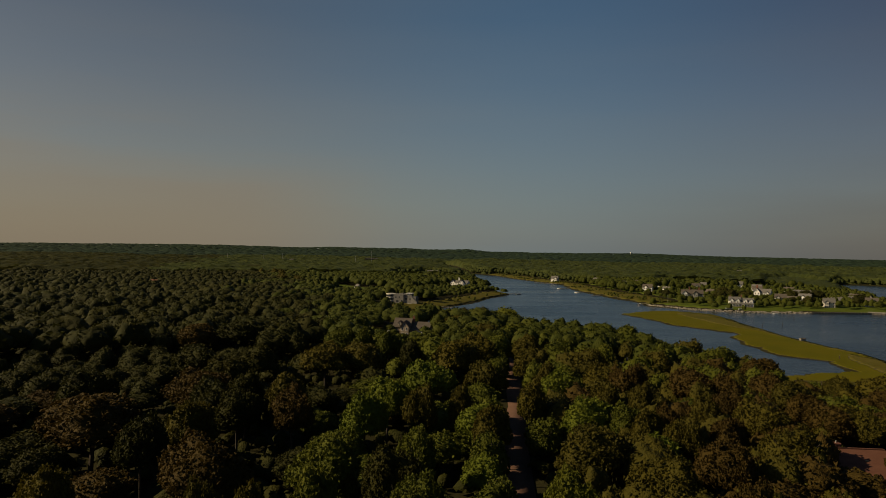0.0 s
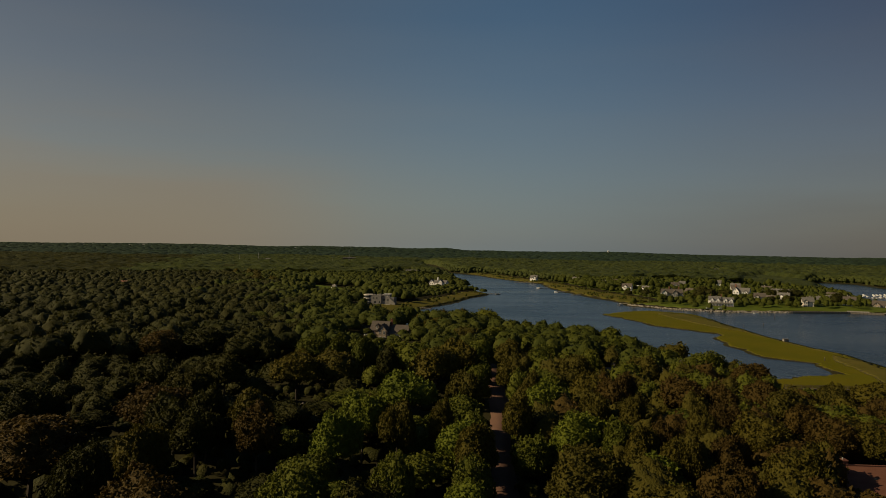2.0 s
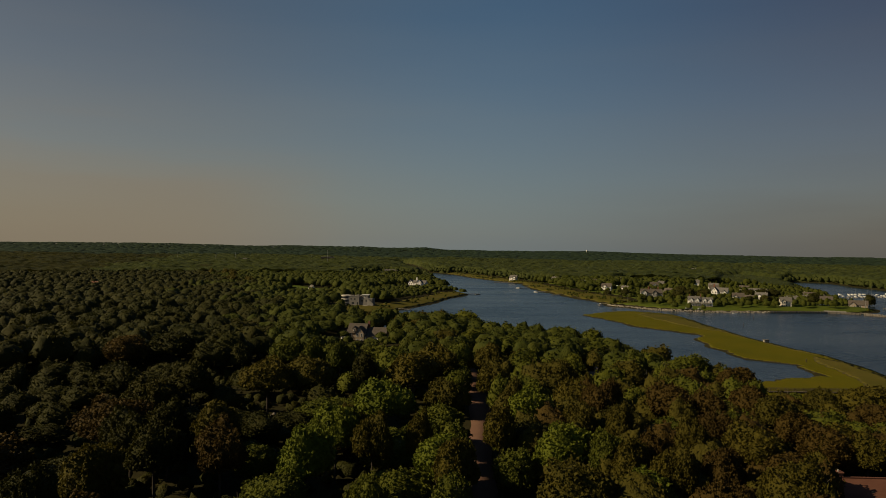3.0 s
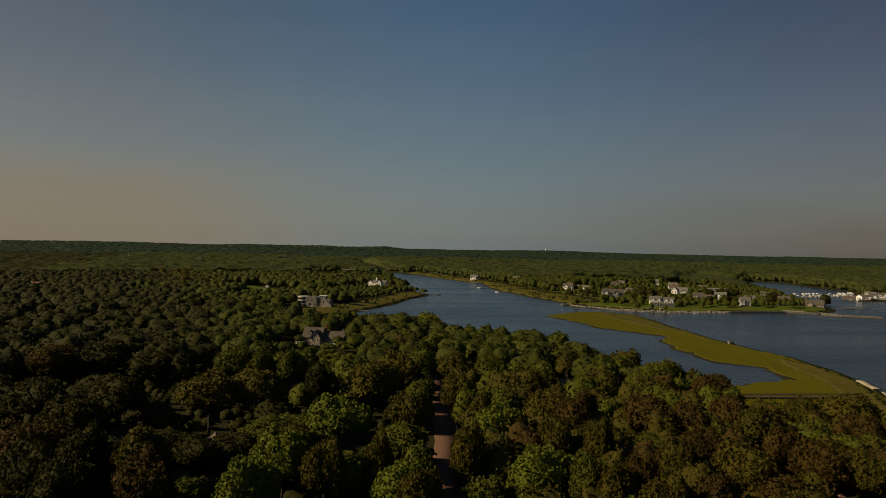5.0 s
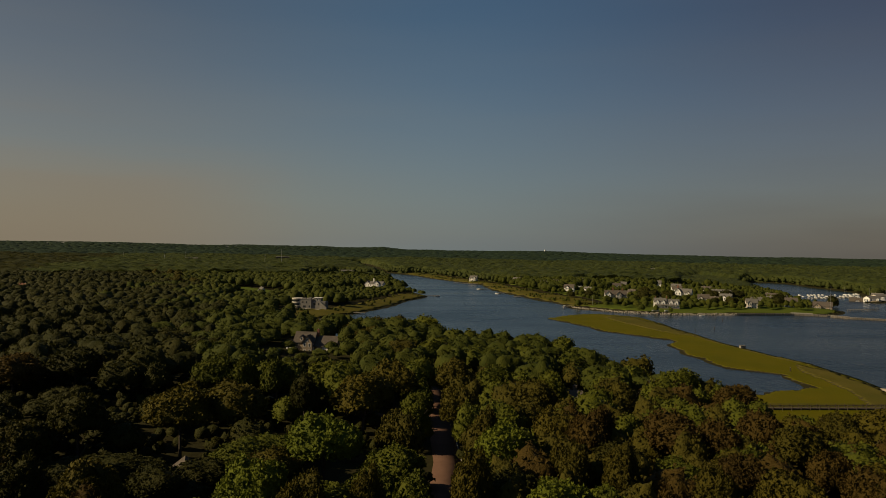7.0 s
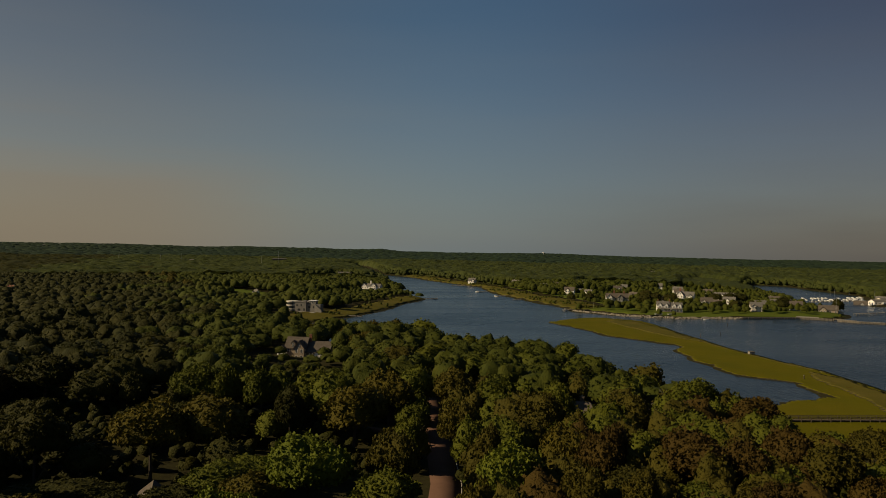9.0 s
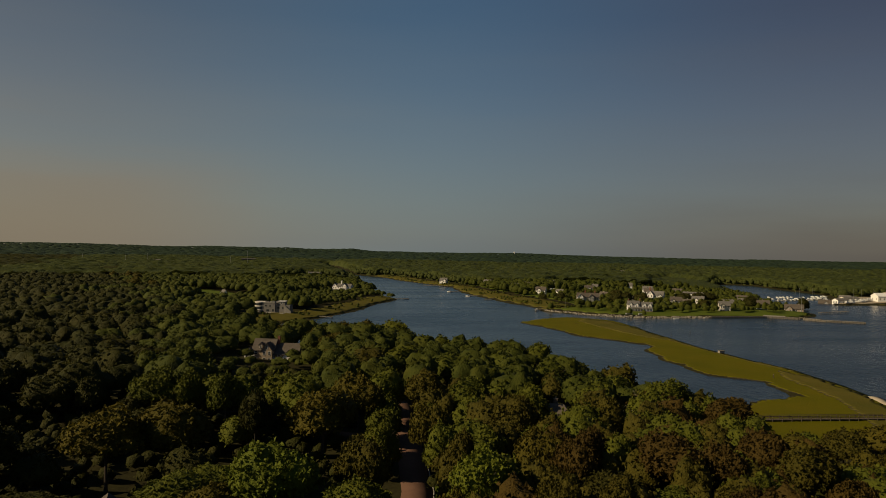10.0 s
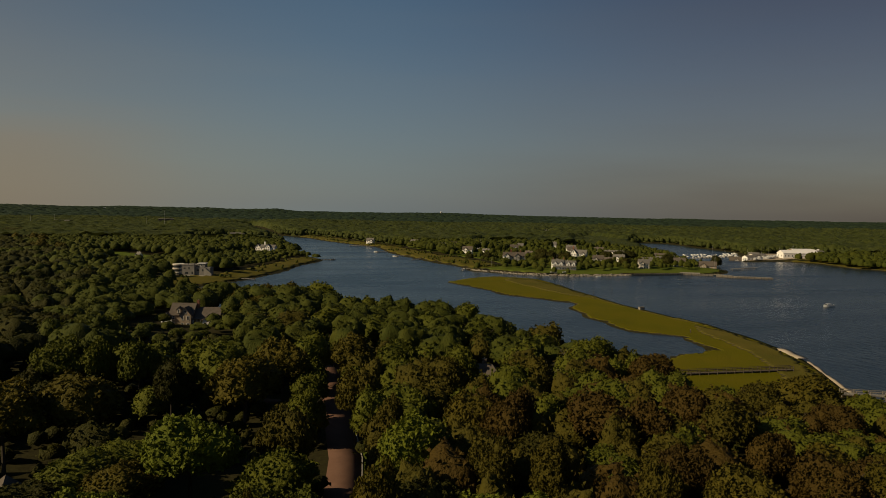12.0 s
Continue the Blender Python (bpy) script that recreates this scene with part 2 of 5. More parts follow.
WATER, wnt, wb = nodes_of("river_water", 0.12)
wb.inputs["Base Color"].default_value = (0.011, 0.023, 0.036, 1)
wb.inputs["IOR"].default_value = 1.33
wb.inputs["Specular Tint"].default_value = (0.76, 0.82, 0.90, 1)
rip = noise_of(wnt, 0.35, 4, stretch=(1, 0.5, 1))
bump_of(wnt, wb, rip, 0.9, 0.9)
streak = noise_of(wnt, 0.012, 3, stretch=(0.5, 1.6, 1))
rr = wnt.nodes.new("ShaderNodeMapRange")
rr.inputs["From Min"].default_value, rr.inputs["From Max"].default_value = 0.35, 0.65
rr.inputs["To Min"].default_value, rr.inputs["To Max"].default_value = 0.16, 0.30
wnt.links.new(streak, rr.inputs[0])
wnt.links.new(rr.outputs[0], wb.inputs["Roughness"])


# ---------------------------------------------------------------- building helpers
def smooth(a, b, v):
    t = np.clip((v - a) / (b - a), 0, 1)
    return t * t * (3 - 2 * t)


def mesh_of(name, verts, faces):
    """A mesh from arrays: faces is a list of (n, k) index arrays."""
    me = bpy.data.meshes.new(name)
    verts = np.asarray(verts, dtype=np.float32)
    loops = np.concatenate([np.asarray(f).ravel() for f in faces]).astype(np.int32)
    sizes = np.concatenate([np.full(len(f), np.asarray(f).shape[1]) for f in faces])
    me.vertices.add(len(verts))
    me.vertices.foreach_set("co", verts.ravel())
    me.loops.add(len(loops))
    me.loops.foreach_set("vertex_index", loops)
    me.polygons.add(len(sizes))
    me.polygons.foreach_set("loop_start", np.concatenate([[0], np.cumsum(sizes)[:-1]]).astype(np.int32))
    me.update(calc_edges=True)
    me.validate()
    return me


def part(name, bm, material, parent, label="", m=None):
    """One bmesh (or mesh) as one object under a thing."""
    if isinstance(bm, bmesh.types.BMesh):
        me = bpy.data.meshes.new(name)
        bm.to_mesh(me)
        bm.free()
    else:
        me = bm
    if material and not me.materials:
        me.materials.append(material)
    ob = new(name, me)
    if m is not None:
        ob.matrix_basis = m
    if parent is not None:
        ob.parent = parent
    if label:
        ob["label"] = label
    return ob


def box(bm, x0, y0, z0, x1, y1, z1, bevel=0.0):
    vs = [bm.verts.new(p) for p in ((x0, y0, z0), (x1, y0, z0), (x1, y1, z0), (x0, y1, z0), (x0, y0, z1), (x1, y0, z1), (x1, y1, z1), (x0, y1, z1))]
    for f in ((3, 2, 1, 0), (4, 5, 6, 7), (0, 1, 5, 4), (1, 2, 6, 5), (2, 3, 7, 6), (3, 0, 4, 7)):
        bm.faces.new([vs[i] for i in f])
    if bevel:
        bmesh.ops.bevel(bm, geom=bm.edges[:], offset=bevel, segments=1, affect="EDGES")
    return bm


def boxes(*specs, bevel=0.0):
    bm = bmesh.new()
    for s in specs:
        box(bm, *s)
    if bevel:
        bmesh.ops.bevel(bm, geom=bm.edges[:], offset=bevel, segments=1, affect="EDGES")
    return bm


def tube(bm, p0, p1, r0, r1, n=8):
    """A tapered round bar from p0 to p1."""
    p0, p1 = Vector(p0), Vector(p1)
    q = (p1 - p0).to_track_quat("Z", "Y")
    rings = []
    for p, r in ((p0, r0), (p1, r1)):
        rings.append([bm.verts.new(p + q @ Vector((r * math.cos(a), r * math.sin(a), 0))) for a in (2 * math.pi * i / n for i in range(n))])
    for i in range(n):
        bm.faces.new((rings[0][i], rings[0][(i + 1) % n], rings[1][(i + 1) % n], rings[1][i]))
    bm.faces.new(rings[0][::-1])
    bm.faces.new(rings[1])
    return bm


def thing(name, m, label, category, group="", kind=""):
    ob = new(name)
    ob.matrix_basis = m
    ob.empty_display_size = 0.5
    return tagged(ob, label, category, group, kind)


# ---------------------------------------------------------------- the lie of the land
BAY = [(700, -500), (300, -200), (200, -20), (165, 90), (153, 150), (156, 189), (164, 207), (171, 220), (180, 235), (185, 245), (192, 263), (197, 282),
       (199, 300), (202, 319), (199, 340), (199, 362), (198, 386), (201, 416), (204, 459), (209, 486)]
SPIT_TIP = [(211, 524), (195, 545), (182, 551), (161, 539), (136, 513)]
COVE = [(147, 473), (152, 436), (163, 418), (173, 402), (174, 390), (164, 381), (162, 361), (158, 348), (158, 327), (157, 311), (163, 303), (171, 295),
        (168, 277), (168, 269), (159, 265), (145, 261), (128, 252), (116, 238), (108, 224)]
NEAR_SHORE = [(100, 236), (97, 258), (96, 285), (98, 318), (94, 336), (80, 345), (70, 357), (54, 358), (50, 385), (45, 402), (28, 412), (8, 402), (-10, 398),
              (-22, 420), (-40, 440), (-52, 462), (-46, 488), (-27, 500)]
LEFT_BANK = [(-9, 524), (5, 547), (23, 587), (34, 615), (46, 660), (66, 705), (74, 730), (65, 790), (55, 863), (50, 996), (51, 1140), (49, 1278), (36, 1400)]
NARROWS = [(20, 1700), (-30, 2050), (-60, 2080), (10, 2100), (48, 1700), (58, 1400)]
RIGHT_BANK = [(87, 1318), (108, 1247), (119, 1160), (144, 1070), (152, 1037), (172, 979), (163, 860), (167, 778), (174, 727), (176, 689), (186, 655), (186, 630),
              (181, 600), (212, 564), (252, 547), (301, 549), (352, 553), (372, 540)]
CREEK = [(398, 556), (425, 587), (424, 613), (440, 650), (480, 740), (515, 820), (536, 876), (600, 1010), (647, 1109), (690, 1160), (715, 1114), (673, 966),
         (653, 864), (600, 790), (545, 715), (520, 682), (577, 692), (590, 660), (576, 602), (585, 540), (640, 420), (800, 200), (1200, -100), (1200, -500)]
WATERS = np.array(BAY + SPIT_TIP + COVE + NEAR_SHORE + LEFT_BANK + NARROWS + RIGHT_BANK + CREEK, dtype=float)
MARSH_LINE = BAY[5:] + SPIT_TIP + COVE + [(112, 214), (118, 200), (132, 188), (146, 180)]


def inside(poly, x, y):
    p = np.asarray(poly, dtype=float)
    res = np.zeros(x.shape, dtype=bool)
    for (x0, y0), (x1, y1) in zip(p, np.roll(p, -1, axis=0)):
        hit = (y0 > y) != (y1 > y)
        with np.errstate(divide="ignore", invalid="ignore"):
            res ^= hit & (x < (x1 - x0) * (y - y0) / (y1 - y0 if y1 != y0 else 1e-9) + x0)
    return res


def line_distance(line, x, y, closed=True):
    p = np.asarray(line, dtype=float)
    q = np.roll(p, -1, axis=0)
    if not closed:
        p, q = p[:-1], q[:-1]
    best = np.full(x.shape, 1e18)
    for (x0, y0), (x1, y1) in zip(p, q):
        dx, dy = x1 - x0, y1 - y0
        t = np.clip(((x - x0) * dx + (y - y0) * dy) / (dx * dx + dy * dy), 0, 1)
        best = np.minimum(best, (x - x0 - t * dx) ** 2 + (y - y0 - t * dy) ** 2)
    return np.sqrt(best)


def waves(x, y, size, seed=0):
    """Smooth uneven values, about -1 to 1."""
    r = np.random.RandomState(seed)
    v = np.zeros(np.shape(x))
    for k in range(5):
        a, ph = r.uniform(0, 6.28), r.uniform(0, 6.28)
        f = 6.28 / size * r.uniform(0.6, 1.9)
        v = v + np.sin((x * math.cos(a) + y * math.sin(a)) * f + ph)
    return v / 2.6


def land_distance(x, y):
    """Metres from the water's edge, positive on land."""
    d = line_distance(WATERS, x, y)
    return np.where(inside(WATERS, x, y), -d, d) + 1.2 * waves(x, y, 14, 3) + 0.6 * waves(x, y, 5, 4)


SKYLINE_AZ = [-60, -33, -21, -17.5, -13, -8.6, -3, -1.6, 2.1, 4, 10, 15.4, 23, 32, 45, 70]
SKYLINE_Z = [46, 49, 58, 60, 52, 58, 58, 50, 59, 45, 44, 50, 39, 37, 38, 40]


def ground_height(x, y, d=None):
    x, y = np.asarray(x, dtype=float), np.asarray(y, dtype=float)
    d = land_distance(x, y) if d is None else d
    r, az = np.hypot(x, y), np.degrees(np.arctan2(x, y))
    cap = 4.4 + 3.0 * smooth(5, -50, x) * smooth(420, 260, y) + 0.7 * waves(x, y, 160, 1)
    cap = cap - 1.6 * smooth(150, 220, x) * smooth(400, 500, y) * smooth(900, 700, y)
    cap = cap + 12 * smooth(900, 3600, r) + 2.5 * waves(x, y, 700, 2) * smooth(900, 1800, r)
    z = 0.25 + cap * (1 - np.exp(-np.maximum(d, 0) / 28))
    crest = np.interp(az, SKYLINE_AZ, SKYLINE_Z) - 13 + 1.5 * waves(x, y, 500, 7)
    z = z + (crest - z) * smooth(3500, 4550, r)
    marsh = inside(MARSH_LINE, x, y)
    z = np.where(marsh & (d > 0), 0.30 + 0.05 * waves(x, y, 20, 5), z)
    return np.where(d > 0, z, np.maximum(0.25 + d * 0.25, -2.5))


def gz(x, y):
    return float(ground_height(np.array([x]), np.array([y]))[0])


az = np.concatenate([np.arange(-180, -46, 3.0), np.arange(-46, 64, 0.6), np.arange(64, 180, 3.0)])
rad = np.exp(np.linspace(math.log(12), math.log(5400), 330))
A, R = np.meshgrid(np.radians(az), rad)
gx, gy = R * np.sin(A), R * np.cos(A)
gd = land_distance(gx, gy)
gh = ground_height(gx, gy, gd)
na, nr = len(az), len(rad)
idx = np.arange(na * nr).reshape(nr, na)
nxt = np.roll(idx, -1, axis=1)
quads = np.stack([idx[:-1], nxt[:-1], nxt[1:], idx[1:]], axis=-1).reshape(-1, 4)[:, ::-1]
cap_v = np.array([[0, 0, gz(0, 0)]])
cap_f = np.stack([nxt[0], idx[0], np.full(na, na * nr)], axis=-1)[:, ::-1]
ground = new("ground", mesh_of("ground", np.concatenate([np.stack([gx, gy, gh], axis=-1).reshape(-1, 3), cap_v]), [quads, cap_f]))
ground.data.materials.append(GROUND)
tagged(ground, "wooded ground of leaf litter and rough grass", "ground", kind="structure")
for p in ground.data.polygons:
    p.use_smooth = True

bm = bmesh.new()
bmesh.ops.create_grid(bm, x_segments=8, y_segments=8, size=2600)
water = part("water", bm, WATER, None)
water.location = (300, 1600, 0)
tagged(water, "calm blue tidal river with faint wind streaks", "river", kind="structure")


def patch(name, line, material, label, category, lift=0.0, step=4.0, rough=0.0, kind="stuff", height=None, trim=True):
    """A thick mat of grass or sand that follows the ground inside a line."""
    p = np.asarray(line, dtype=float)
    x0, y0, x1, y1 = *(p.min(axis=0) - step), *(p.max(axis=0) + step)
    xs, ys = np.arange(x0, x1 + step, step), np.arange(y0, y1 + step, step)
    X, Y = np.meshgrid(xs, ys)
    r = np.random.RandomState(9)
    X = X + r.uniform(-0.3, 0.3, X.shape) * step
    Y = Y + r.uniform(-0.3, 0.3, Y.shape) * step
    d = land_distance(X, Y)
    ok = inside(p, X, Y) & (d > 0.2 if trim else True)
    Z = ground_height(X, Y, d) + lift + rough * r.uniform(-1, 1, X.shape)
    if height is not None:
        Z = np.full(X.shape, height) + rough * r.uniform(-1, 1, X.shape)
    n = np.arange(X.size).reshape(X.shape)
    f = np.stack([n[:-1, :-1], n[:-1, 1:], n[1:, 1:], n[1:, :-1]], axis=-1).reshape(-1, 4)
    f = f[ok.ravel()[f].all(axis=1)]
    V = np.stack([X, Y, Z], axis=-1).reshape(-1, 3)
    # an edge that drops to below the ground
    edges = {}
    for q in f:
        for a, b in zip(q, np.roll(q, -1)):
            edges[(a, b)] = True
    rim = [(a, b) for a, b in edges if (b, a) not in edges]
    low = {v: V.shape[0] + i for i, v in enumerate({v for e in rim for v in e})}
    V = np.concatenate([V, np.array([V[v] - (0, 0, 0.9) for v in low])]) if low else V
    side = np.array([(b, a, low[a], low[b]) for a, b in rim])
    faces = np.concatenate([f, side]) if len(side) else f
    keep, back_to = np.unique(faces, return_inverse=True)
    me = mesh_of(name, V[keep], [back_to.reshape(-1, 4)])
    used = part(name, me, material, None)
    me.materials.append(MUD)
    me.polygons.foreach_set("material_index", np.concatenate([np.zeros(len(f)), np.ones(len(side))]).astype(np.int32))
    return tagged(used, label, category, kind=kind)


patch("marsh_grass", MARSH_LINE, MARSH, "bright green salt marsh grass on a low spit", "marsh", 0.12, 1.25, 0.07)


# ---------------------------------------------------------------- where trees may stand
ROAD = [(-3, -160), (2, -70), (8, 20), (13, 100), (17, 150), (21.5, 178), (24, 215), (26.5, 250), (23, 266), (10, 275)]
DRIVE = [(24, 213), (12, 217), (2, 222)]
CLEAR = [(13, 176, 6), (5, 173, 6), (-3, 170, 6), (15, 169, 6.5), (8, 167, 7), (1, 165, 6.5), (-6, 163, 6), (76, 115, 7.5), (76, 105, 7), (75, 97, 6), (-14, 330, 10), (61, 221, 7), (-15, 242, 5), (-32, 556, 22), (22, 812, 14), (21, 796, 14), (20, 780, 12), (19, 764, 9), (-20, 1199, 14), (-82, 680, 14), (-100, 715, 34), (-120, 770, 24),
         (-27, 161, 5), (-25, 152, 1.5), (-16, 226, 4), (60, 211, 5), (-9, 155, 0), (-107, 1174, 14), (14, 84, 0), (-15, 315, 8), (-33, 334, 9), (-14, 1188, 16), (-14, 1170, 14), (58, 209, 8), (57, 199, 6)]
SEEN = [(260, 584, 16), (249, 670, 18), (338, 712, 16), (167, 1010, 14), (217, 946, 14), (226, 846, 10), (240, 776, 14), (256, 772, 9), (337, 979, 14), (324, 880, 11), (323, 838, 9),
        (386, 880, 9), (302, 674, 10), (316, 629, 9), (399, 744, 14), (338, 588, 9), (409, 671, 8), (412, 598, 16), (433, 688, 8), (295, 742, 8), (460, 1085, 14)]
SEEN_2 = [(637, 731, 20), (674, 748, 16), (575, 728, 14), (-168, 890, 9), (-283, 668, 10), (241, 801, 8), (610, 1405, 14), (665, 1490, 12), (735, 1600, 14), (-28, 1196, 16), (435, 1143, 10),
          (270, 840, 9), (262, 905, 9), (300, 800, 9), (372, 800, 10), (420, 820, 9), (300, 935, 9), (352, 655, 9), (380, 650, 9), (386, 606, 9), (440, 720, 9), (356, 763, 8), (248, 872, 8), (535, 713, 12), (23, 814, 15)]
TOWN = [(178, 600), (212, 562), (252, 545), (372, 535), (430, 590), (440, 650), (480, 740), (530, 860), (420, 900), (330, 830), (235, 790), (180, 740)]
LEFT_MARSH = [(-60, 505), (-27, 500), (-9, 524), (5, 547), (23, 587), (34, 615), (46, 660), (66, 705), (74, 730), (62, 745), (42, 715), (20, 655), (4, 605), (-18, 560), (-48, 538), (-75, 520)]
RIGHT_MARSH = [(87, 1318), (108, 1247), (119, 1160), (144, 1070), (152, 1037), (172, 979), (163, 860), (167, 778), (174, 727), (176, 689), (186, 655), (186, 630), (183, 605),
               (215, 612), (225, 650), (222, 720), (205, 780), (200, 850), (198, 960), (180, 1040), (160, 1130), (140, 1260), (110, 1340)]
LOW_FIELD = [(-110, 560), (-48, 560), (-52, 700), (-100, 690)]
LOW_POINT = [(-12, 590), (40, 640), (76, 735), (66, 800), (10, 802), (-40, 700)]
BARE_SHORE = [(106, 184), (125, 180), (146, 158), (230, 150), (230, 250), (106, 250)]
SEA_LAWN = [(190, 606), (216, 570), (252, 552), (301, 554), (352, 557), (372, 546), (405, 566), (420, 590), (400, 612), (330, 612), (270, 628), (215, 640)]
BOATYARD = [(515, 676), (575, 684), (665, 684), (730, 760), (700, 800), (590, 790), (515, 704)]
FIELD = [(-140, 790), (-112, 800), (-70, 722), (-62, 690), (-90, 660), (-112, 690)]
NORTH_FIELD = [(-62, 1030), (-20, 1015), (36, 1050), (44, 1150), (42, 1186), (-62, 1186)]


def free_of(x, y, margin=1.0):
    """True where a tree may grow."""
    d = land_distance(x, y)
    ok = (d > 3.5) & ~inside(MARSH_LINE, x, y) & ~inside(LEFT_MARSH, x, y) & ~inside(RIGHT_MARSH, x, y) & ~inside(FIELD, x, y) & ~inside(BARE_SHORE, x, y) & ~inside(NORTH_FIELD, x, y) & ~inside(BOATYARD, x, y) & ~(inside(SEA_LAWN, x, y) & (d < 24))
    ok &= line_distance(ROAD, x, y, False) > 4.0 * margin
    ok &= line_distance(DRIVE, x, y, False) > 4.0 * margin
    for cx, cy, cr in CLEAR:
        ok &= np.hypot(x - cx, y - cy) > cr * margin
    for cx, cy, cr in SEEN + SEEN_2:
        n = math.hypot(cx, cy)
        for back_off in (0.0, 0.9):
            ok &= np.hypot(x - cx + cx / n * cr * back_off, y - cy + cy / n * cr * back_off) > cr * 0.78
    return ok


# ---------------------------------------------------------------- tree forms
def octa(times):
    """A ball of triangles, cut finer a number of times."""
    vs = [(1, 0, 0), (-1, 0, 0), (0, 1, 0), (0, -1, 0), (0, 0, 1), (0, 0, -1)]
    fs = [(0, 2, 4), (2, 1, 4), (1, 3, 4), (3, 0, 4), (2, 0, 5), (1, 2, 5), (3, 1, 5), (0, 3, 5)]
    for _ in range(times):
        mid, cut = {}, []

        def half(p, q):
            k = (min(p, q), max(p, q))
            if k not in mid:
                v = np.array(vs[p], dtype=float) + np.array(vs[q])
                vs.append(tuple(v / np.linalg.norm(v)))
                mid[k] = len(vs) - 1
            return mid[k]
        for p, q, s in fs:
            pq, qs, sp = half(p, q), half(q, s), half(s, p)
            cut += [(p, pq, sp), (q, qs, pq), (s, sp, qs), (pq, qs, sp)]
        fs = cut
    return np.array(vs, dtype=float), np.array(fs)


BALLS = {k: octa(k) for k in (1, 2, 3)}
OV, OF = BALLS[1]


def crown_arrays(r, radius, height, bumps, fine, leaves, size, lift=0.0, ragged=0.0):
    """A crown: a broad dome swollen into many leafy heads, set all over with sprays of leaves. Its base is at z = lift."""
    i = np.arange(bumps)
    bz = 1 - 1.55 * (i + 0.5) / bumps
    ba = i * 2.39996 + r.uniform(-0.5, 0.5, bumps)
    bs = np.sqrt(1 - bz * bz)
    heads = np.stack([bs * np.cos(ba), bs * np.sin(ba), bz], axis=-1)
    strong, wide = r.uniform(0.4, 1.0, bumps), 1.35 / math.sqrt(bumps) * r.uniform(0.8, 1.3, bumps)
    ph = r.uniform(0, 6.28, 3)
    limbs = r.normal(size=(max(9, bumps // 7), 3)) * np.array([1, 1, 0.8]) + np.array([0, 0, 0.35])
    limbs /= np.linalg.norm(limbs, axis=1)[:, None]
    spread = 1.5 / math.sqrt(len(limbs))

    def skin(n):
        ang = np.arccos(np.clip(n @ heads.T, -1, 1))
        swell = strong * np.exp(-(ang / wide) ** 2)
        k = swell.argmax(axis=1)
        b = swell.max(axis=1)
        az0 = np.arctan2(n[:, 1], n[:, 0])
        lobe = 1 + 0.08 * np.sin(2 * az0 + ph[0]) + 0.07 * np.sin(3 * az0 + ph[1]) + 0.06 * np.sin(4 * n[:, 2] + az0 + ph[2])
        broad = np.exp(-(np.arccos(np.clip(n @ limbs.T, -1, 1)) / spread) ** 2).max(axis=1)
        q = n * ((0.72 + 0.13 * broad + 0.15 * b) * lobe * (1 + ragged * r.uniform(-1, 1, len(n))))[:, None]
        z = np.where(n[:, 2] > 0, q[:, 2] * 0.62, q[:, 2] * 0.38) * height
        return np.stack([q[:, 0] * radius, q[:, 1] * radius, z + 0.38 * height + lift], axis=-1), k, b

    bv, bf = BALLS[fine]
    bf = bf[bv[bf][:, :, 2].mean(axis=1) > (-0.42 if leaves else -0.12)]                  # nobody sees a crown from below
    mid = np.array([0, 0, 0.38 * height + lift])
    core = (skin(bv)[0] - mid) * (0.93 if leaves else 1.0) + mid
    if not leaves:
        return core, bf, None
    n = r.normal(size=(leaves * 5, 3))
    n /= np.linalg.norm(n, axis=1)[:, None]
    P, k, b = skin(n)
    n, P, k = (v[(n[:, 2] > -0.5) & (b + r.uniform(0, 0.6, len(b)) > 0.35)][:leaves] for v in (n, P, k))
    leaves = len(n)
    P = (P - mid) * r.uniform(0.93, 1.03, leaves)[:, None] + mid
    nrm = n * 0.8 + (n - heads[k]) / wide[k][:, None] * 0.5 + r.normal(scale=0.30, size=n.shape) + np.array([0, 0, 0.1])
    nrm /= np.linalg.norm(nrm, axis=1)[:, None]
    t = np.cross(nrm, r.normal(size=n.shape))
    t /= np.linalg.norm(t, axis=1)[:, None]
    b = np.cross(nrm, t)
    L = (size * r.uniform(0.6, 1.5, leaves))[:, None]
    W = L * r.uniform(0.6, 1.0, leaves)[:, None]
    tip = P + nrm * L * r.uniform(0.3, 0.7, leaves)[:, None] + (t * r.uniform(-0.5, 0.5, leaves)[:, None] + np.array([0, 0, 0.2])) * L
    tuft = np.stack([P - t * L, P + t * L * 0.5 - b * W, P + t * L * 0.5 + b * W, tip], axis=1).reshape(-1, 3)
    at = np.arange(leaves)[:, None, None] * 4 + len(core)
    fan = np.array([[0, 1, 3], [1, 2, 3], [2, 0, 3]])[None] + at
    return np.concatenate([core, tuft]), bf, fan.reshape(-1, 3)


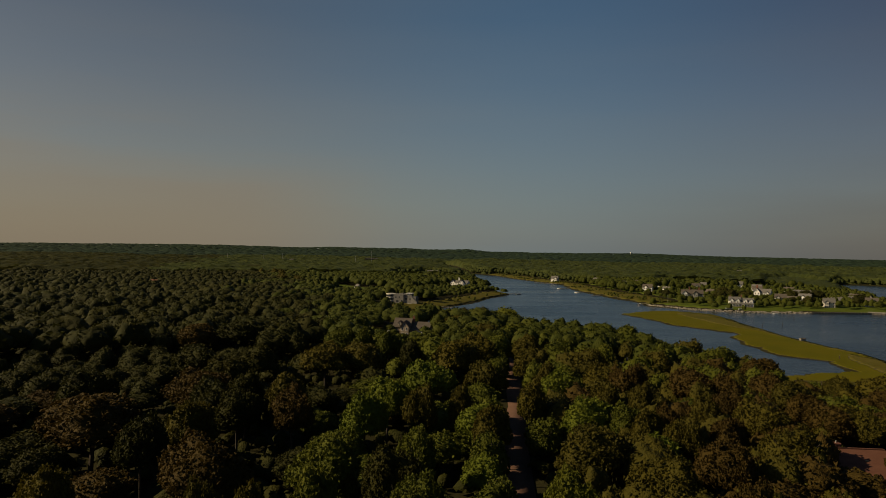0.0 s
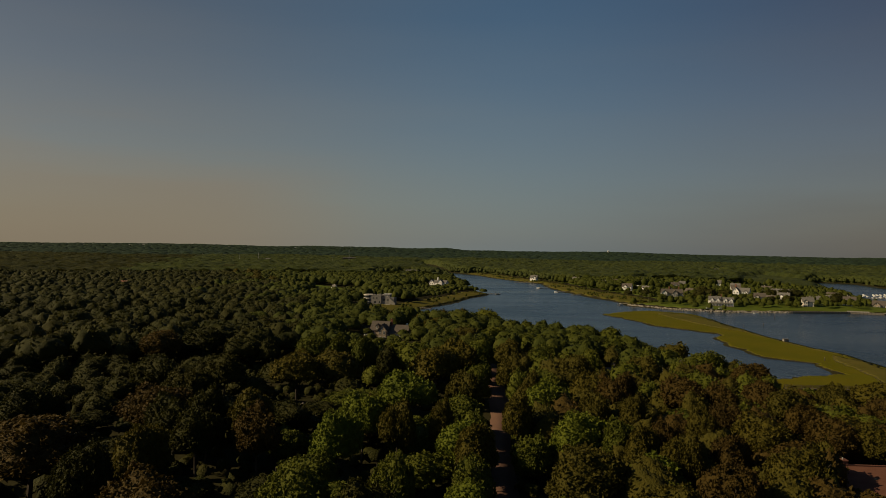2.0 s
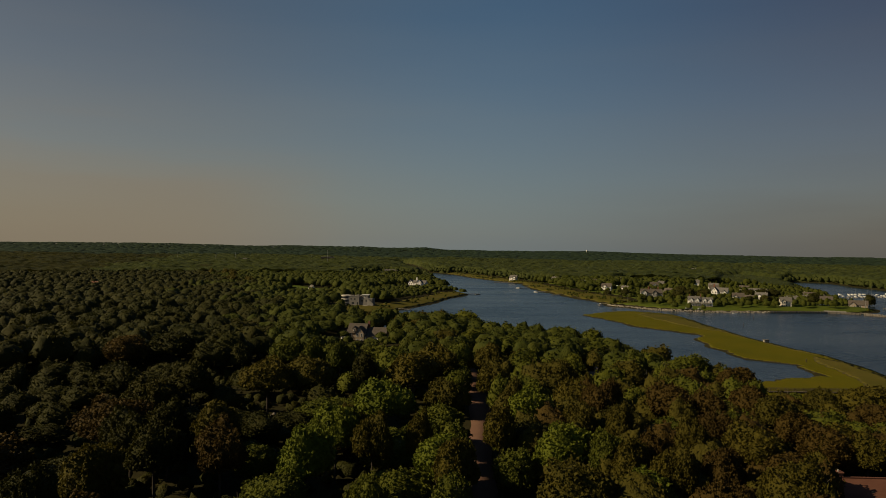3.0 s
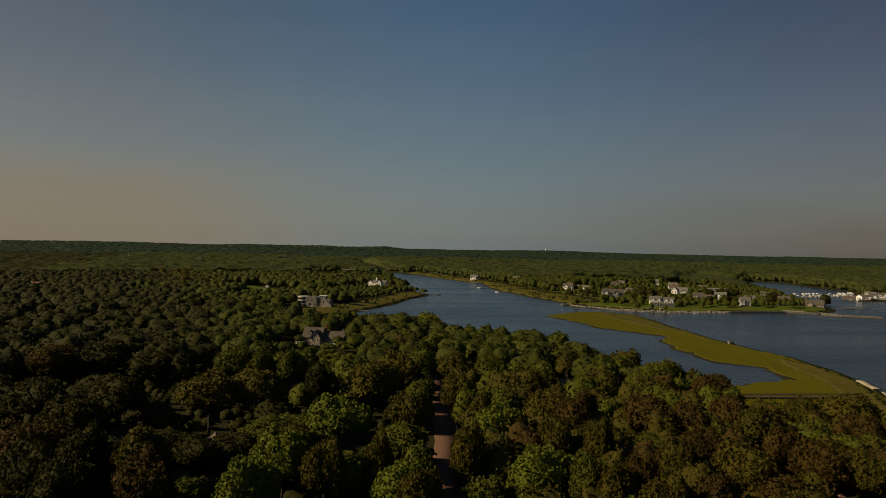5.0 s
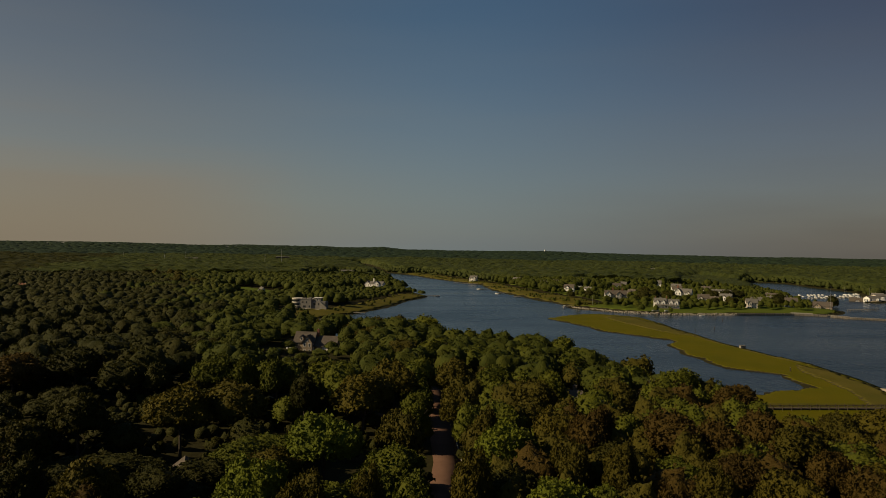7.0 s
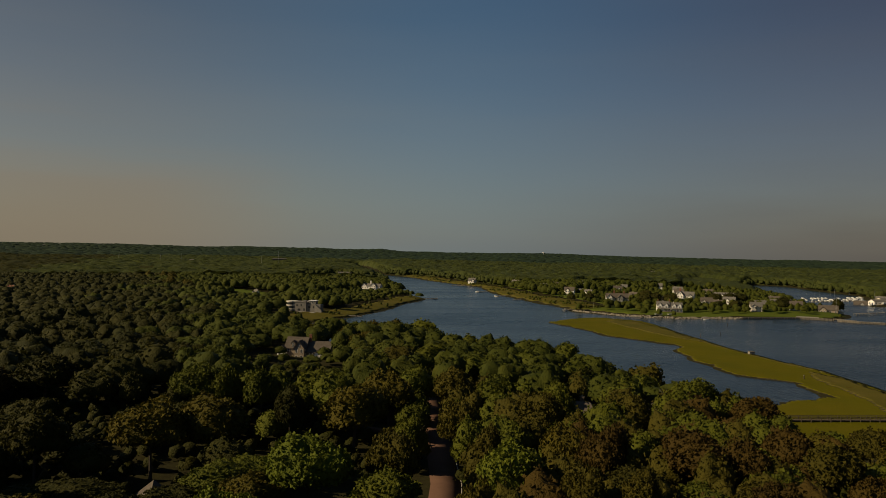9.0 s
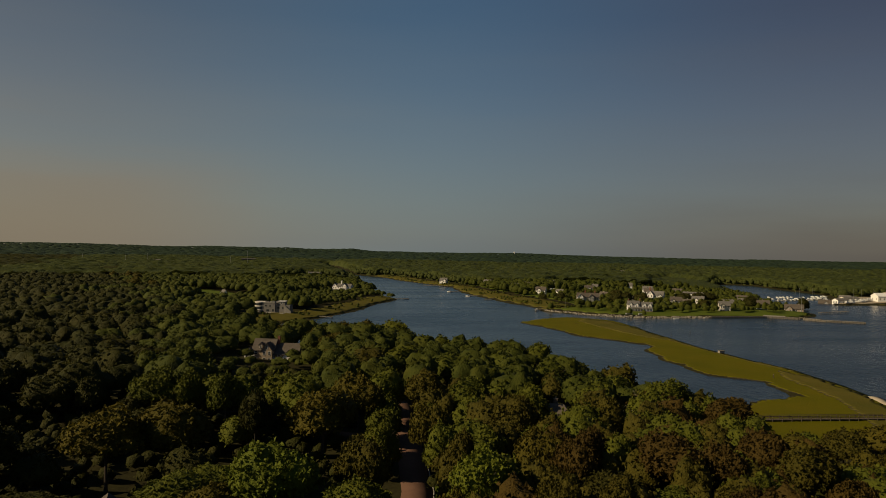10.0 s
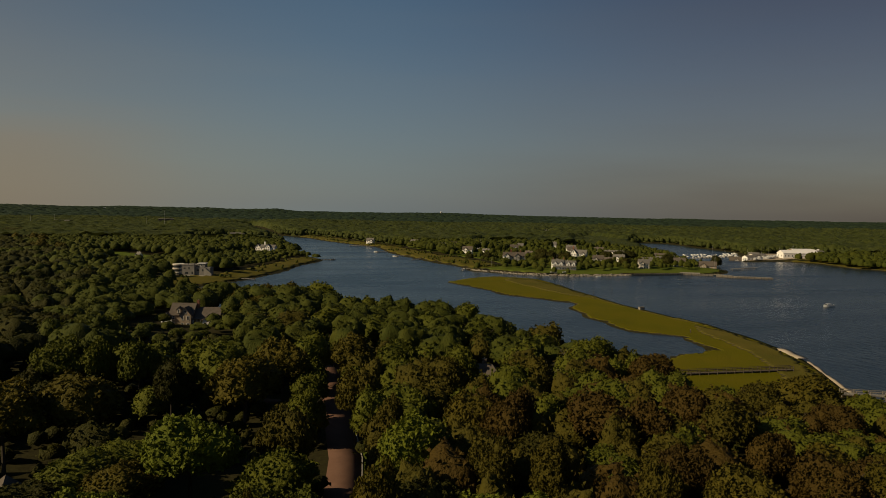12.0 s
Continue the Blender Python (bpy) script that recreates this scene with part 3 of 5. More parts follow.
def trunk_mesh(name, r, height, girth, spread):
    """A tapered trunk that leans and forks into limbs."""
    bm = bmesh.new()
    lean = Vector((r.uniform(-0.4, 0.4), r.uniform(-0.4, 0.4), height * 0.45))
    tube(bm, (0, 0, -0.6), (0, 0, 0.5), girth * 1.5, girth * 1.05, 7)
    tube(bm, (0, 0, 0.5), lean, girth * 1.05, girth * 0.75, 7)
    for k in range(5):
        a = 1.257 * k + r.uniform(-0.3, 0.3)
        elbow = lean + Vector((math.cos(a) * spread * 0.34, math.sin(a) * spread * 0.34, height * r.uniform(0.14, 0.24)))
        tube(bm, lean, elbow, girth * 0.5, girth * 0.34, 5)
        for s in (-0.5, 0.5):
            end = elbow + Vector((math.cos(a + s) * spread * 0.33, math.sin(a + s) * spread * 0.33, height * r.uniform(0.10, 0.2)))
            tube(bm, elbow, end, girth * 0.3, girth * 0.12, 4)
    me = bpy.data.meshes.new(name)
    bm.to_mesh(me)
    bm.free()
    me.materials.append(BARK)
    return me


TREE_H, TREE_R = 13.5, 6.0                       # the pattern trees, scaled for each place
rs = np.random.RandomState(21)
FORMS = []
for fine, leaves, size, low, high, count in ((3, 2400, 0.25, 0.36, 0.64, 3), (3, 1150, 0.33, 0.36, 0.64, 3), (3, 1100, 0.34, 0.10, 0.90, 3), (3, 350, 0.50, 0.10, 0.90, 3)):
    for k in range(count):                       # woodland oaks near and farther, then trees of edges, leafy to the ground
        rad_k = TREE_R * rs.uniform(0.95, 1.05)
        V, tri, qf = crown_arrays(rs, rad_k, TREE_H * high, int(rs.randint(110, 140) if leaves > 1500 else rs.randint(80, 100)), fine, leaves, size, TREE_H * low, 0.02)
        FORMS.append((V, tri, qf, trunk_mesh("trunk", rs, TREE_H, 0.26, rad_k)))
TONES = {"bright": "broad oak in fresh bright green leaf", "green": "broad oak in full mid-green leaf", "olive": "broad oak with yellowish olive spring leaves",
         "brown": "oak with bronze-brown young leaves", "dark": "broad tree with dark green leaves deepened for shade"}
PATTERN = {}
for tone, words in TONES.items():
    for k, (V, tri, qf, tm) in enumerate(FORMS):
        me = mesh_of("crown", V, [tri, qf])
        me.materials.append(LEAF[tone])
        PATTERN[tone, k] = (me, tm, words)


def tree(x, y, radius, top, tone, k, turn):
    """One tree at a place, with its top at that height."""
    z = gz(x, y)
    me, tm, words = PATTERN[tone, k]
    sxy, sz = radius / TREE_R, max(4.0, top - z) / TREE_H
    m = Matrix.LocRotScale((x, y, z), Euler((0, 0, turn)), (sxy, sxy, sz))
    far = y > 450
    ob = thing("oak_tree", m, words + (", standing by the village houses" if far and x > 0 else ", standing in the far wood" if far else ", standing in the wood"), "tree", "trees of the village" if far else "trees of the near wood")
    part("trunk", tm, None, ob)
    part("crown", me, None, ob)
    return ob


# trees that stand out: place, crown radius, height of the top
GREEN_OAKS = [(-15, 71, 3.7, 20.8), (-3, 71, 4.6, 20.1), (16, 74, 4.2, 19.9), (-16, 86, 6.3, 20.8), (-4, 92, 4.2, 20.2), (35, 121, 4.2, 18.4), (63, 125, 6.2, 18), (54, 130, 3.5, 18.3), (19, 133, 3.5, 19.6), (44, 140, 3.7, 18.4), (37, 144, 4.2, 18.4), (10, 159, 4.8, 20), (27, 165, 3.3, 18.8), (-31, 174, 6.8, 21.5), (122, 178, 7.4, 14.3), (-22, 180, 7.9, 21.1), (44, 193, 5.8, 18.4), (4, 195, 8.2, 20)]
MORE_GREEN_OAKS = [(51, 205, 4.7, 18.3), (-17, 209, 4.5, 20.9), (-25, 212, 3.8, 21.2), (-32, 213, 6, 21.5), (39, 214, 5.7, 18.4), (94, 223, 8.2, 15.5), (-7, 234, 5.2, 17), (74, 259, 8.2, 15.3), (46, 272, 8.4, 15.5), (64, 279, 7.6, 14.6), (-37, 289, 7.5, 15), (32, 302, 8.2, 13.9)]
DARK_OAKS = [(-6, 81, 5.1, 20.3), (-44, 91, 4.3, 21.5), (-37, 115, 5.4, 21.5), (-43, 121, 5.4, 21.5), (-39, 127, 4.6, 21.5), (-72, 130, 6.4, 21.5), (-50, 150, 6.3, 21.5), (-47, 167, 5.4, 21.5), (-63, 167, 7.2, 21.5), (-9, 192, 3.5, 20.5), (-71, 228, 9, 21.3), (-46, 268, 7.2, 19), (-67, 304, 9, 16.8)]
OLIVE_OAKS = [(-26, 65, 2.9, 21.3), (-21, 65, 2.5, 21.1), (-45, 68, 4.2, 21.5), (32, 86, 6.2, 18.5), (25, 101, 7.4, 19), (-41, 103, 4.9, 21.5), (58, 103, 6.2, 18.2), (9, 111, 4.3, 20), (43, 111, 4.1, 18.4), (38, 116, 3.8, 18.4), (-4, 125, 3.9, 20.2), (4, 126, 2.8, 20), (85, 126, 5, 16.3), (-31, 127, 5.2, 21.5), (85, 157, 5.6, 16.3), (41, 167, 4.7, 18.4), (107, 175, 5, 14.5), (24, 184, 4.2, 19.1), (64, 194, 5.7, 17.9), (12, 212, 6.7, 20), (29, 224, 5.9, 18.5), (98, 261, 7.2, 13.3), (19, 286, 7.7, 15.8), (6, 297, 7.5, 13.5)]
BROWN_OAKS = [(-59, 106, 10.1, 21.5), (-31, 80, 7.3, 21.5), (-50, 132, 7.9, 21.5), (39, 75, 3.8, 18.4), (44, 95, 5.1, 18.4), (51, 111, 4.3, 18.3), (-27, 115, 5.2, 21.4), (43, 121, 3.6, 18.4), (79, 129, 5.8, 16.8), (61, 135, 4.5, 18.2), (80, 141, 4.4, 16.7), (70, 158, 4.4, 17.4), (110, 158, 5, 14.3), (44, 159, 4.2, 18.4), (63, 162, 7, 18), (50, 167, 3.8, 18.3), (85, 169, 6, 16.3), (99, 202, 6.8, 15.2), (-80, 215, 7.8, 21.5)]
BRIGHT_OAKS = [(-14, 115, 5.9, 20.7), (29, 125, 6.7, 18.6), (-11, 131, 5.3, 20.6), (28, 154, 5.6, 18.7), (-3, 156, 6.9, 20.1)]
ROAD_OAKS = [(6.5, 70, 5, 17), (7.5, 82, 4.5, 16.5), (8, 104, 4.5, 17), (10, 130, 5, 17), (11, 141, 4.4, 15), (15, 186, 4.4, 15.5), (17.5, 208, 4.8, 15), (19, 222, 4.6, 14),
             (20.5, 236, 4.4, 14), (19, 92, 4.2, 14.5), (18.5, 80, 4.5, 15), (20, 122, 4.4, 15), (23, 147, 4.6, 15), (25.5, 160, 4, 14), (29.5, 192, 4.6, 13.5), (30, 218, 4.6, 12.5), (32, 236, 5, 12.5)]
SHORE_OAKS = [(38, 392, 9, 14), (54, 345, 7, 12.5), (88, 318, 7.5, 13), (87, 241, 6.5, 14), (87, 216, 7.5, 14.5), (101, 212, 4.8, 14), (98, 199, 4.8, 13), (99, 176, 7, 13),
              (120, 174, 6.5, 13), (103, 163, 5, 13.5), (11, 372, 6, 12.5), (0, 372, 7, 12.5), (-13, 362, 7, 13),
              (-14, 386, 6, 13), (-2, 391, 6, 13.5), (12, 394, 6.5, 13.5), (25, 398, 6.5, 13.5), (4, 338, 6, 13), (10, 352, 6.5, 13)]
VILLAGE_TREES = [(270, 655, 8, 13), (282, 661, 8, 14), (294, 655, 8, 13.5), (360, 668, 9, 14), (373, 673, 9, 14), (351, 678, 8, 13), (396, 640, 7, 12.5), (300, 722, 8, 13), (230, 694, 7, 11),
                 (451, 640, 6, 11.5), (441, 625, 6, 11), (350, 612, 6, 10.5), (290, 612, 4.5, 8), (214, 700, 5, 9), (262, 700, 7, 12), (372, 602, 6, 12), (330, 606, 7, 11), (345, 600, 6, 10.5), (318, 612, 5, 10), (300, 600, 4, 7)]
FAR_BRONZE = [(-230, 872, 7, 20), (-216, 882, 6, 20), (-204, 866, 7, 19), (-188, 800, 6, 18), (-168, 716, 7, 18.5), (-154, 722, 6, 18), (-150, 706, 6, 17.5), (-176, 726, 5, 17.5)]
placed = []
rt = np.random.RandomState(5)
for rows, tone in ((DARK_OAKS, "dark"), (GREEN_OAKS, "green"), (MORE_GREEN_OAKS, "green"), (BRIGHT_OAKS, "bright"), (OLIVE_OAKS, "olive"), (BROWN_OAKS, "brown"), (ROAD_OAKS, "green"), (SHORE_OAKS, "green"), (VILLAGE_TREES, "dark"), (FAR_BRONZE, "olive")):
    for x, y, r0, top in rows:
        if tone == "green" and x > 40 and y < 200:
            tone = "olive"                           # tawny towards the bay; the added red takes in the lens's colour cast
        leafy = rows in (ROAD_OAKS, SHORE_OAKS, VILLAGE_TREES)
        tree(x, y, r0, top, tone, int(rt.randint(3)) + (9 if y > 230 else 6 if leafy else 3 if y > 150 else 0), rt.uniform(0, 6.28))
        placed.append((x, y, r0))


def scatter(seed, r0, r1, a0, a1, step, keep=1.0):
    """Places on an uneven grid in a sector round the start of the flight."""
    r = np.random.RandomState(seed)
    n = int(r1 * 2 / step) + 2
    X, Y = np.meshgrid((np.arange(n) - n / 2) * step, (np.arange(n) - n / 2) * step)
    X = X + (np.arange(n)[:, None] % 2) * step * 0.5 + r.uniform(-0.36, 0.36, X.shape) * step
    Y = Y + r.uniform(-0.36, 0.36, Y.shape) * step
    X, Y = X.ravel(), Y.ravel()
    R, A = np.hypot(X, Y + 10), np.degrees(np.arctan2(X, Y + 10))
    ok = (R >= r0) & (R < r1) & (A > a0) & (A < a1) & (r.uniform(size=R.shape) < keep)
    return X[ok], Y[ok], r


def tone_at(x, y, u):
    """Bronze oaks grow towards the bay, the brightest along the road; the dark tone in the west stands in for shade."""
    if x > 36 and x > 0.36 * y and y < 235:
        names, w = ("brown", "olive", "green", "bright"), (0.46, 0.36, 0.15, 0.03)
    elif x < -8 and y > 128:
        names, w = ("dark", "green", "olive", "brown"), (0.62, 0.16, 0.08, 0.14)
    elif x < -28:
        names, w = ("dark", "green", "olive", "brown"), (0.62, 0.08, 0.08, 0.22)
    else:
        names, w = ("green", "bright", "olive", "dark"), (0.50, 0.12, 0.26, 0.12)
    return names[int(np.searchsorted(np.cumsum(w), u * 0.999))]


def top_at(x, y):
    return np.interp(x, [-80, -30, 0, 15, 30, 60, 85, 110], [21.5, 21.5, 20.0, 20.0, 18.5, 18.2, 16.3, 14.0]) - 5.0 * smooth(215, 320, y)


X, Y, r = scatter(11, 62, 240, -46, 55, 10.0, 0.95)
ok = free_of(X, Y)
for x0, y0, r0 in placed:
    ok &= np.hypot(X - x0, Y - y0) > r0 * 0.8 + 2.0
X, Y = X[ok], Y[ok]
order = np.argsort(np.hypot(X, Y + 10))
near = order[:148]
for i in near:
    x, y = float(X[i]), float(Y[i])
    hidden = y < 215 and x < 72                      # lower trees between the great crowns
    top = float(top_at(x, y)) + (r.uniform(-9.0, -5.0) if hidden and x < 5 else r.uniform(-5.5, -2.0) if hidden else r.uniform(-4.0, 0.3))
    wide = min(float(r.uniform(4.6, 7.0)), max(3.0, float(line_distance(ROAD, X[i:i + 1], Y[i:i + 1], False)[0]) - 1.6))
    tree(x, y, wide, top, tone_at(x, y, r.uniform()), 3 + int(r.randint(3)), r.uniform(0, 6.28))
rest = order[148:]
rest_x, rest_y = X[rest], Y[rest]


def wood(name, xs, ys, radius, height, forms, seed, material, label):
    """Many trees past counting, joined into one mesh."""
    r = np.random.RandomState(seed)
    zs = ground_height(xs, ys)
    VV, TT, QQ, n = [], [], [], 0
    which = r.randint(len(forms), size=len(xs))
    for k, (V, tri, qf) in enumerate(forms):
        sel = np.where(which == k)[0]
        if not len(sel):
            continue
        a = r.uniform(0, 6.28, len(sel))
        s = radius / 5.5 * r.uniform(0.7, 1.35, len(sel))
        h = (height(xs[sel], ys[sel]) - zs[sel] if callable(height) else height) / 12.0 * r.uniform(0.86, 1.10, len(sel))
        s = s * np.clip(0.35 + 0.65 * h, 0.5, 1.15)          # low trees are narrow too
        c, sn = np.cos(a)[:, None], np.sin(a)[:, None]
        P = np.empty((len(sel), len(V), 3), dtype=np.float32)
        P[..., 0] = (V[None, :, 0] * c - V[None, :, 1] * sn) * s[:, None] + xs[sel][:, None]
        P[..., 1] = (V[None, :, 0] * sn + V[None, :, 1] * c) * s[:, None] + ys[sel][:, None]
        P[..., 2] = V[None, :, 2] * h[:, None] + zs[sel][:, None]
        off = n + np.arange(len(sel)) * len(V)
        TT.append((tri[None] + off[:, None, None]).reshape(-1, 3))
        if qf is not None:
            QQ.append((qf[None] + off[:, None, None]).reshape(-1, 3))
        VV.append(P.reshape(-1, 3))
        n += len(sel) * len(V)
    ob = new(name, mesh_of(name, np.concatenate(VV), [np.concatenate(TT)] + ([np.concatenate(QQ)] if QQ else [])))
    ob.data.materials.append(material)
    return tagged(ob, label, "woodland", kind="stuff")


def unit_forms(seed, count, bumps, fine, leaves, size, ragged=0.1, low=2.8):
    """Crowns 5.5 m in radius with their tops 12 m over the ground."""
    r = np.random.RandomState(seed)
    return [crown_arrays(r, 5.5, 12 - low, bumps, fine, leaves, size, low, ragged) for _ in range(count)]


NEARER = unit_forms(30, 6, 70, 3, 360, 0.38, 0.03)
MIDDLE = unit_forms(31, 8, 44, 3, 90, 0.48, 0.05)
DISTANT = unit_forms(32, 8, 22, 2, 11, 0.85, 0.09, 0.4)
X2, Y2, r = scatter(12, 240, 470, -47, 58, 9.4, 0.9)
ok = free_of(X2, Y2)
for x0, y0, r0 in placed:
    ok &= np.hypot(X2 - x0, Y2 - y0) > r0 * 0.8 + 2.6
WX, WY = X2[ok], Y2[ok]
# the west side gets the leaf colour with shade painted in
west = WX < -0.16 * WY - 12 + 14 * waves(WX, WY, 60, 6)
for name, sel, mat, words in (("oak_wood", ~west, LEAF_FAR, "oak wood in late spring leaf on the near bank"), ("bronze_oak_wood", west, LEAF_WEST_SHADED, "bronze-tinged oak wood in the west, leaf colour darkened for shade")):
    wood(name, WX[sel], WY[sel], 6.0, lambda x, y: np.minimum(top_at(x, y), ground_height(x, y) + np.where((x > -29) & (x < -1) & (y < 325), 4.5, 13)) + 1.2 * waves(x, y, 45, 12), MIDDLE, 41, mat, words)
# western fill oaks take the dark tone in place of shade
rest_west = rest_x < -0.10 * rest_y
for name, sel, mat, words in (("near_oak_wood", ~rest_west, LEAF["green"], "oaks in full leaf filling the near wood"), ("dark_oak_wood", rest_west, LEAF["dark"], "oaks filling the near wood in the west, darkened for shade")):
    wood(name, rest_x[sel], rest_y[sel], 5.6, lambda x, y: top_at(x, y) - np.where((x < 0) & (y < 215), 6.0, 2.2), NEARER, 49, mat, words)


def canopy(name, r0, r1, a0, a1, step, gap, radius, height, materials, pick, seed, label):
    """The unbroken roof of a far wood: crowns crowded together into one uneven sheet that comes down to the ground at its edges."""
    r = np.random.RandomState(seed)
    xs, ys = np.arange(-r1, r1 + step, step), np.arange(0, r1 + step, step)
    X, Y = np.meshgrid(xs, ys)
    R, A = np.hypot(X, Y + 10), np.degrees(np.arctan2(X, Y + 10))
    sel = (R > r0 - step) & (R < r1 + step) & (A > a0) & (A < a1)
    num = np.full(X.shape, -1)
    num[sel] = np.arange(sel.sum())
    x, y = X[sel] + r.uniform(-0.36, 0.36, sel.sum()) * step, Y[sel] + r.uniform(-0.36, 0.36, sel.sum()) * step
    # one crown in each cell of an uneven grid; the highest crown over a place counts
    m = int(2 * r1 / gap) + 8
    jx, jy, wide, tall = (r.uniform(lo, hi, (m, m)) for lo, hi in ((0.12, 0.88), (0.12, 0.88), (0.75, 1.3), (0.84, 1.12)))
    cx, cy = np.floor((x + r1) / gap).astype(int) + 2, np.floor(y / gap).astype(int) + 2
    top = np.zeros(len(x))
    for dx in (-1, 0, 1):
        for dy in (-1, 0, 1):
            ix, iy = np.clip(cx + dx, 0, m - 1), np.clip(cy + dy, 0, m - 1)
            px, py = (cx - 2 + dx + jx[ix, iy]) * gap - r1, (cy - 2 + dy + jy[ix, iy]) * gap
            d2 = ((x - px) ** 2 + (y - py) ** 2) / (radius * wide[ix, iy]) ** 2
            top = np.maximum(top, tall[ix, iy] * (0.45 + 0.55 * np.sqrt(np.clip(1 - d2, 0, 1))) * (d2 < 1.6))
    high = height(x, y) * (np.maximum(top, 0.42) + r.uniform(-0.045, 0.045, len(x)))
    grid = np.zeros(X.shape, dtype=bool)
    grid[sel] = ~free_of(x, y)
    near_open = grid.copy()
    for ax in (0, 1):
        for by in (1, -1, 2, -2):
            near_open |= np.roll(grid, by, axis=ax)
    open_ground = near_open[sel]
    z = ground_height(x, y) + np.where(open_ground, -0.8, high)
    q = np.stack([num[:-1, :-1], num[:-1, 1:], num[1:, 1:], num[1:, :-1]], axis=-1).reshape(-1, 4)
    q = q[(q >= 0).all(axis=1)]
    q = q[~open_ground[q].all(axis=1)]
    used, q = np.unique(q, return_inverse=True)
    q = q.reshape(-1, 4)
    V = np.stack([x, y, z], axis=-1)[used]
    tri = np.concatenate([q[:, [0, 1, 2]], q[:, [0, 2, 3]]])
    ob = new(name, mesh_of(name, V, [tri]))
    for mat in materials:
        ob.data.materials.append(mat)
    mid = V[tri].mean(axis=1)
    ob.data.polygons.foreach_set("material_index", pick(mid[:, 0], mid[:, 1]).astype(np.int32))
    return tagged(ob, label, "woodland", kind="stuff")


X3, Y3, r = scatter(13, 470, 1010, -44, 58, 8.6)
ok = free_of(X3, Y3)
town = ok & inside(TOWN, X3, Y3) & (r.uniform(size=X3.shape) < 0.85)
wood("village_wood", X3[town], Y3[town], 4.6, lambda x, y: ground_height(x, y) + 6.4 + 1.6 * waves(x, y, 50, 14), DISTANT, 48, LEAF_FAR, "garden trees between the village houses")
ok &= ~inside(TOWN, X3, Y3)
X3, Y3 = X3[ok], Y3[ok]
# same split here: shade-darkened leaves to the west
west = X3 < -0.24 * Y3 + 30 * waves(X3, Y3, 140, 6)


def far_height(x, y):
    low = inside(LOW_POINT, x, y) | inside(LOW_FIELD, x, y) | (line_distance(CREEK[2:12], x, y, False) < 60)
    return ground_height(x, y) + np.where(low, 5.4, 10.8 + 1.4 * waves(x, y, 70, 13))


for name, sel, mat, words in (("far_wood", ~west, LEAF_FAR, "mixed green woodland beyond the river"), ("bronze_far_wood", west, LEAF_WEST_SHADED, "bronze-tinged woodland beyond the near oaks, darkened for shade")):
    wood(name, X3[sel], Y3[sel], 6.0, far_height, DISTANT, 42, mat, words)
X4, Y4, r = scatter(14, 1000, 1700, -42, 58, 8.5)
rim = np.zeros(X4.shape, dtype=bool)
for ox, oy in ((16, 0), (-16, 0), (0, 16), (0, -16), (0, -34)):
    rim |= ~free_of(X4 + ox, Y4 + oy)
rim &= free_of(X4, Y4)
wood("edge_wood", X4[rim], Y4[rim], 5.6, lambda x, y: ground_height(x, y) + np.where((x < 640) & (line_distance(CREEK[2:12], x, y, False) < 110), 4.5, 10.0), DISTANT, 51, LEAF_FARTHER_HAZY, "trees along the edges of the distant wood, tinted for haze")
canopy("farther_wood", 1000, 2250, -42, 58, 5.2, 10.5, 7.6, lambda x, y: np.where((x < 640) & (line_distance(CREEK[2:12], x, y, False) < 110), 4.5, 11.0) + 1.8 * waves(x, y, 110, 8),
       (LEAF_FARTHER_HAZY, LEAF_WEST_SHADED), lambda x, y: x < -0.24 * y - 120 + 90 * waves(x, y, 400, 6), 43, "distant mixed woodland with an even roof of crowns, tinted for haze")
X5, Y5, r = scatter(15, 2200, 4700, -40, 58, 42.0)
# horizon hills take the leaf colour with haze mixed in
wood("hill_wood", X5, Y5, 26.0, 13.0, unit_forms(34, 6, 8, 1, 0, 0), 44, LEAF_HILL_HAZY, "dark wooded hills along the horizon, tinted blue for haze")
X6, Y6, r = scatter(16, 62, 300, -45, 54, 5.2, 0.9)
ok = free_of(X6, Y6, 0.9)
# undergrowth uses the darkened leaves, so the shade between trunks is partly painted
wood("undergrowth", X6[ok], Y6[ok], 4.0, 3.6, unit_forms(35, 6, 14, 1, 6, 1.1, 0.25, 0.0), 45, LEAF_WEST_SHADED, "shrubs and saplings between the oaks, leaf colour darkened for shade")
shrub = np.random.RandomState(52)
XB, YB = shrub.uniform(80, 230, 2600), shrub.uniform(600, 1340, 2600)
XC, YC = shrub.uniform(-80, 80, 700), shrub.uniform(500, 750, 700)
XB, YB = np.concatenate([XB, XC]), np.concatenate([YB, YC])
ok = (inside(RIGHT_MARSH, XB, YB) | inside(LEFT_MARSH, XB, YB)) & (waves(XB, YB, 60, 21) > 0.15) & (land_distance(XB, YB) > 5)
wood("bank_shrubs", XB[ok], YB[ok], 2.6, 2.6, unit_forms(37, 6, 12, 1, 8, 1.0, 0.2, 0.0), 50, LEAF_FAR, "low green shrubs in the rough grass of the banks")


X8, Y8, r = scatter(18, 4, 150, -180, 180, 10.0, 0.9)
R8, A8 = np.hypot(X8, Y8 + 10), np.degrees(np.arctan2(X8, Y8 + 10))
ok = free_of(X8, Y8) & ((R8 < 58) | (A8 < -50) | (A8 > 58))
for x0, y0, r0 in placed:
    ok &= np.hypot(X8 - x0, Y8 - y0) > r0 * 0.85 + 3.0
wood("near_wood", X8[ok], Y8[ok], 5.6, lambda x, y: np.minimum(top_at(x, y), 17.0), DISTANT, 47, LEAF_FAR, "oak wood below the start of the flight")
X7, Y7, r = scatter(17, 60, 260, -8, 56, 9.0, 0.95)
ok = free_of(X7, Y7) & (X7 > 22)
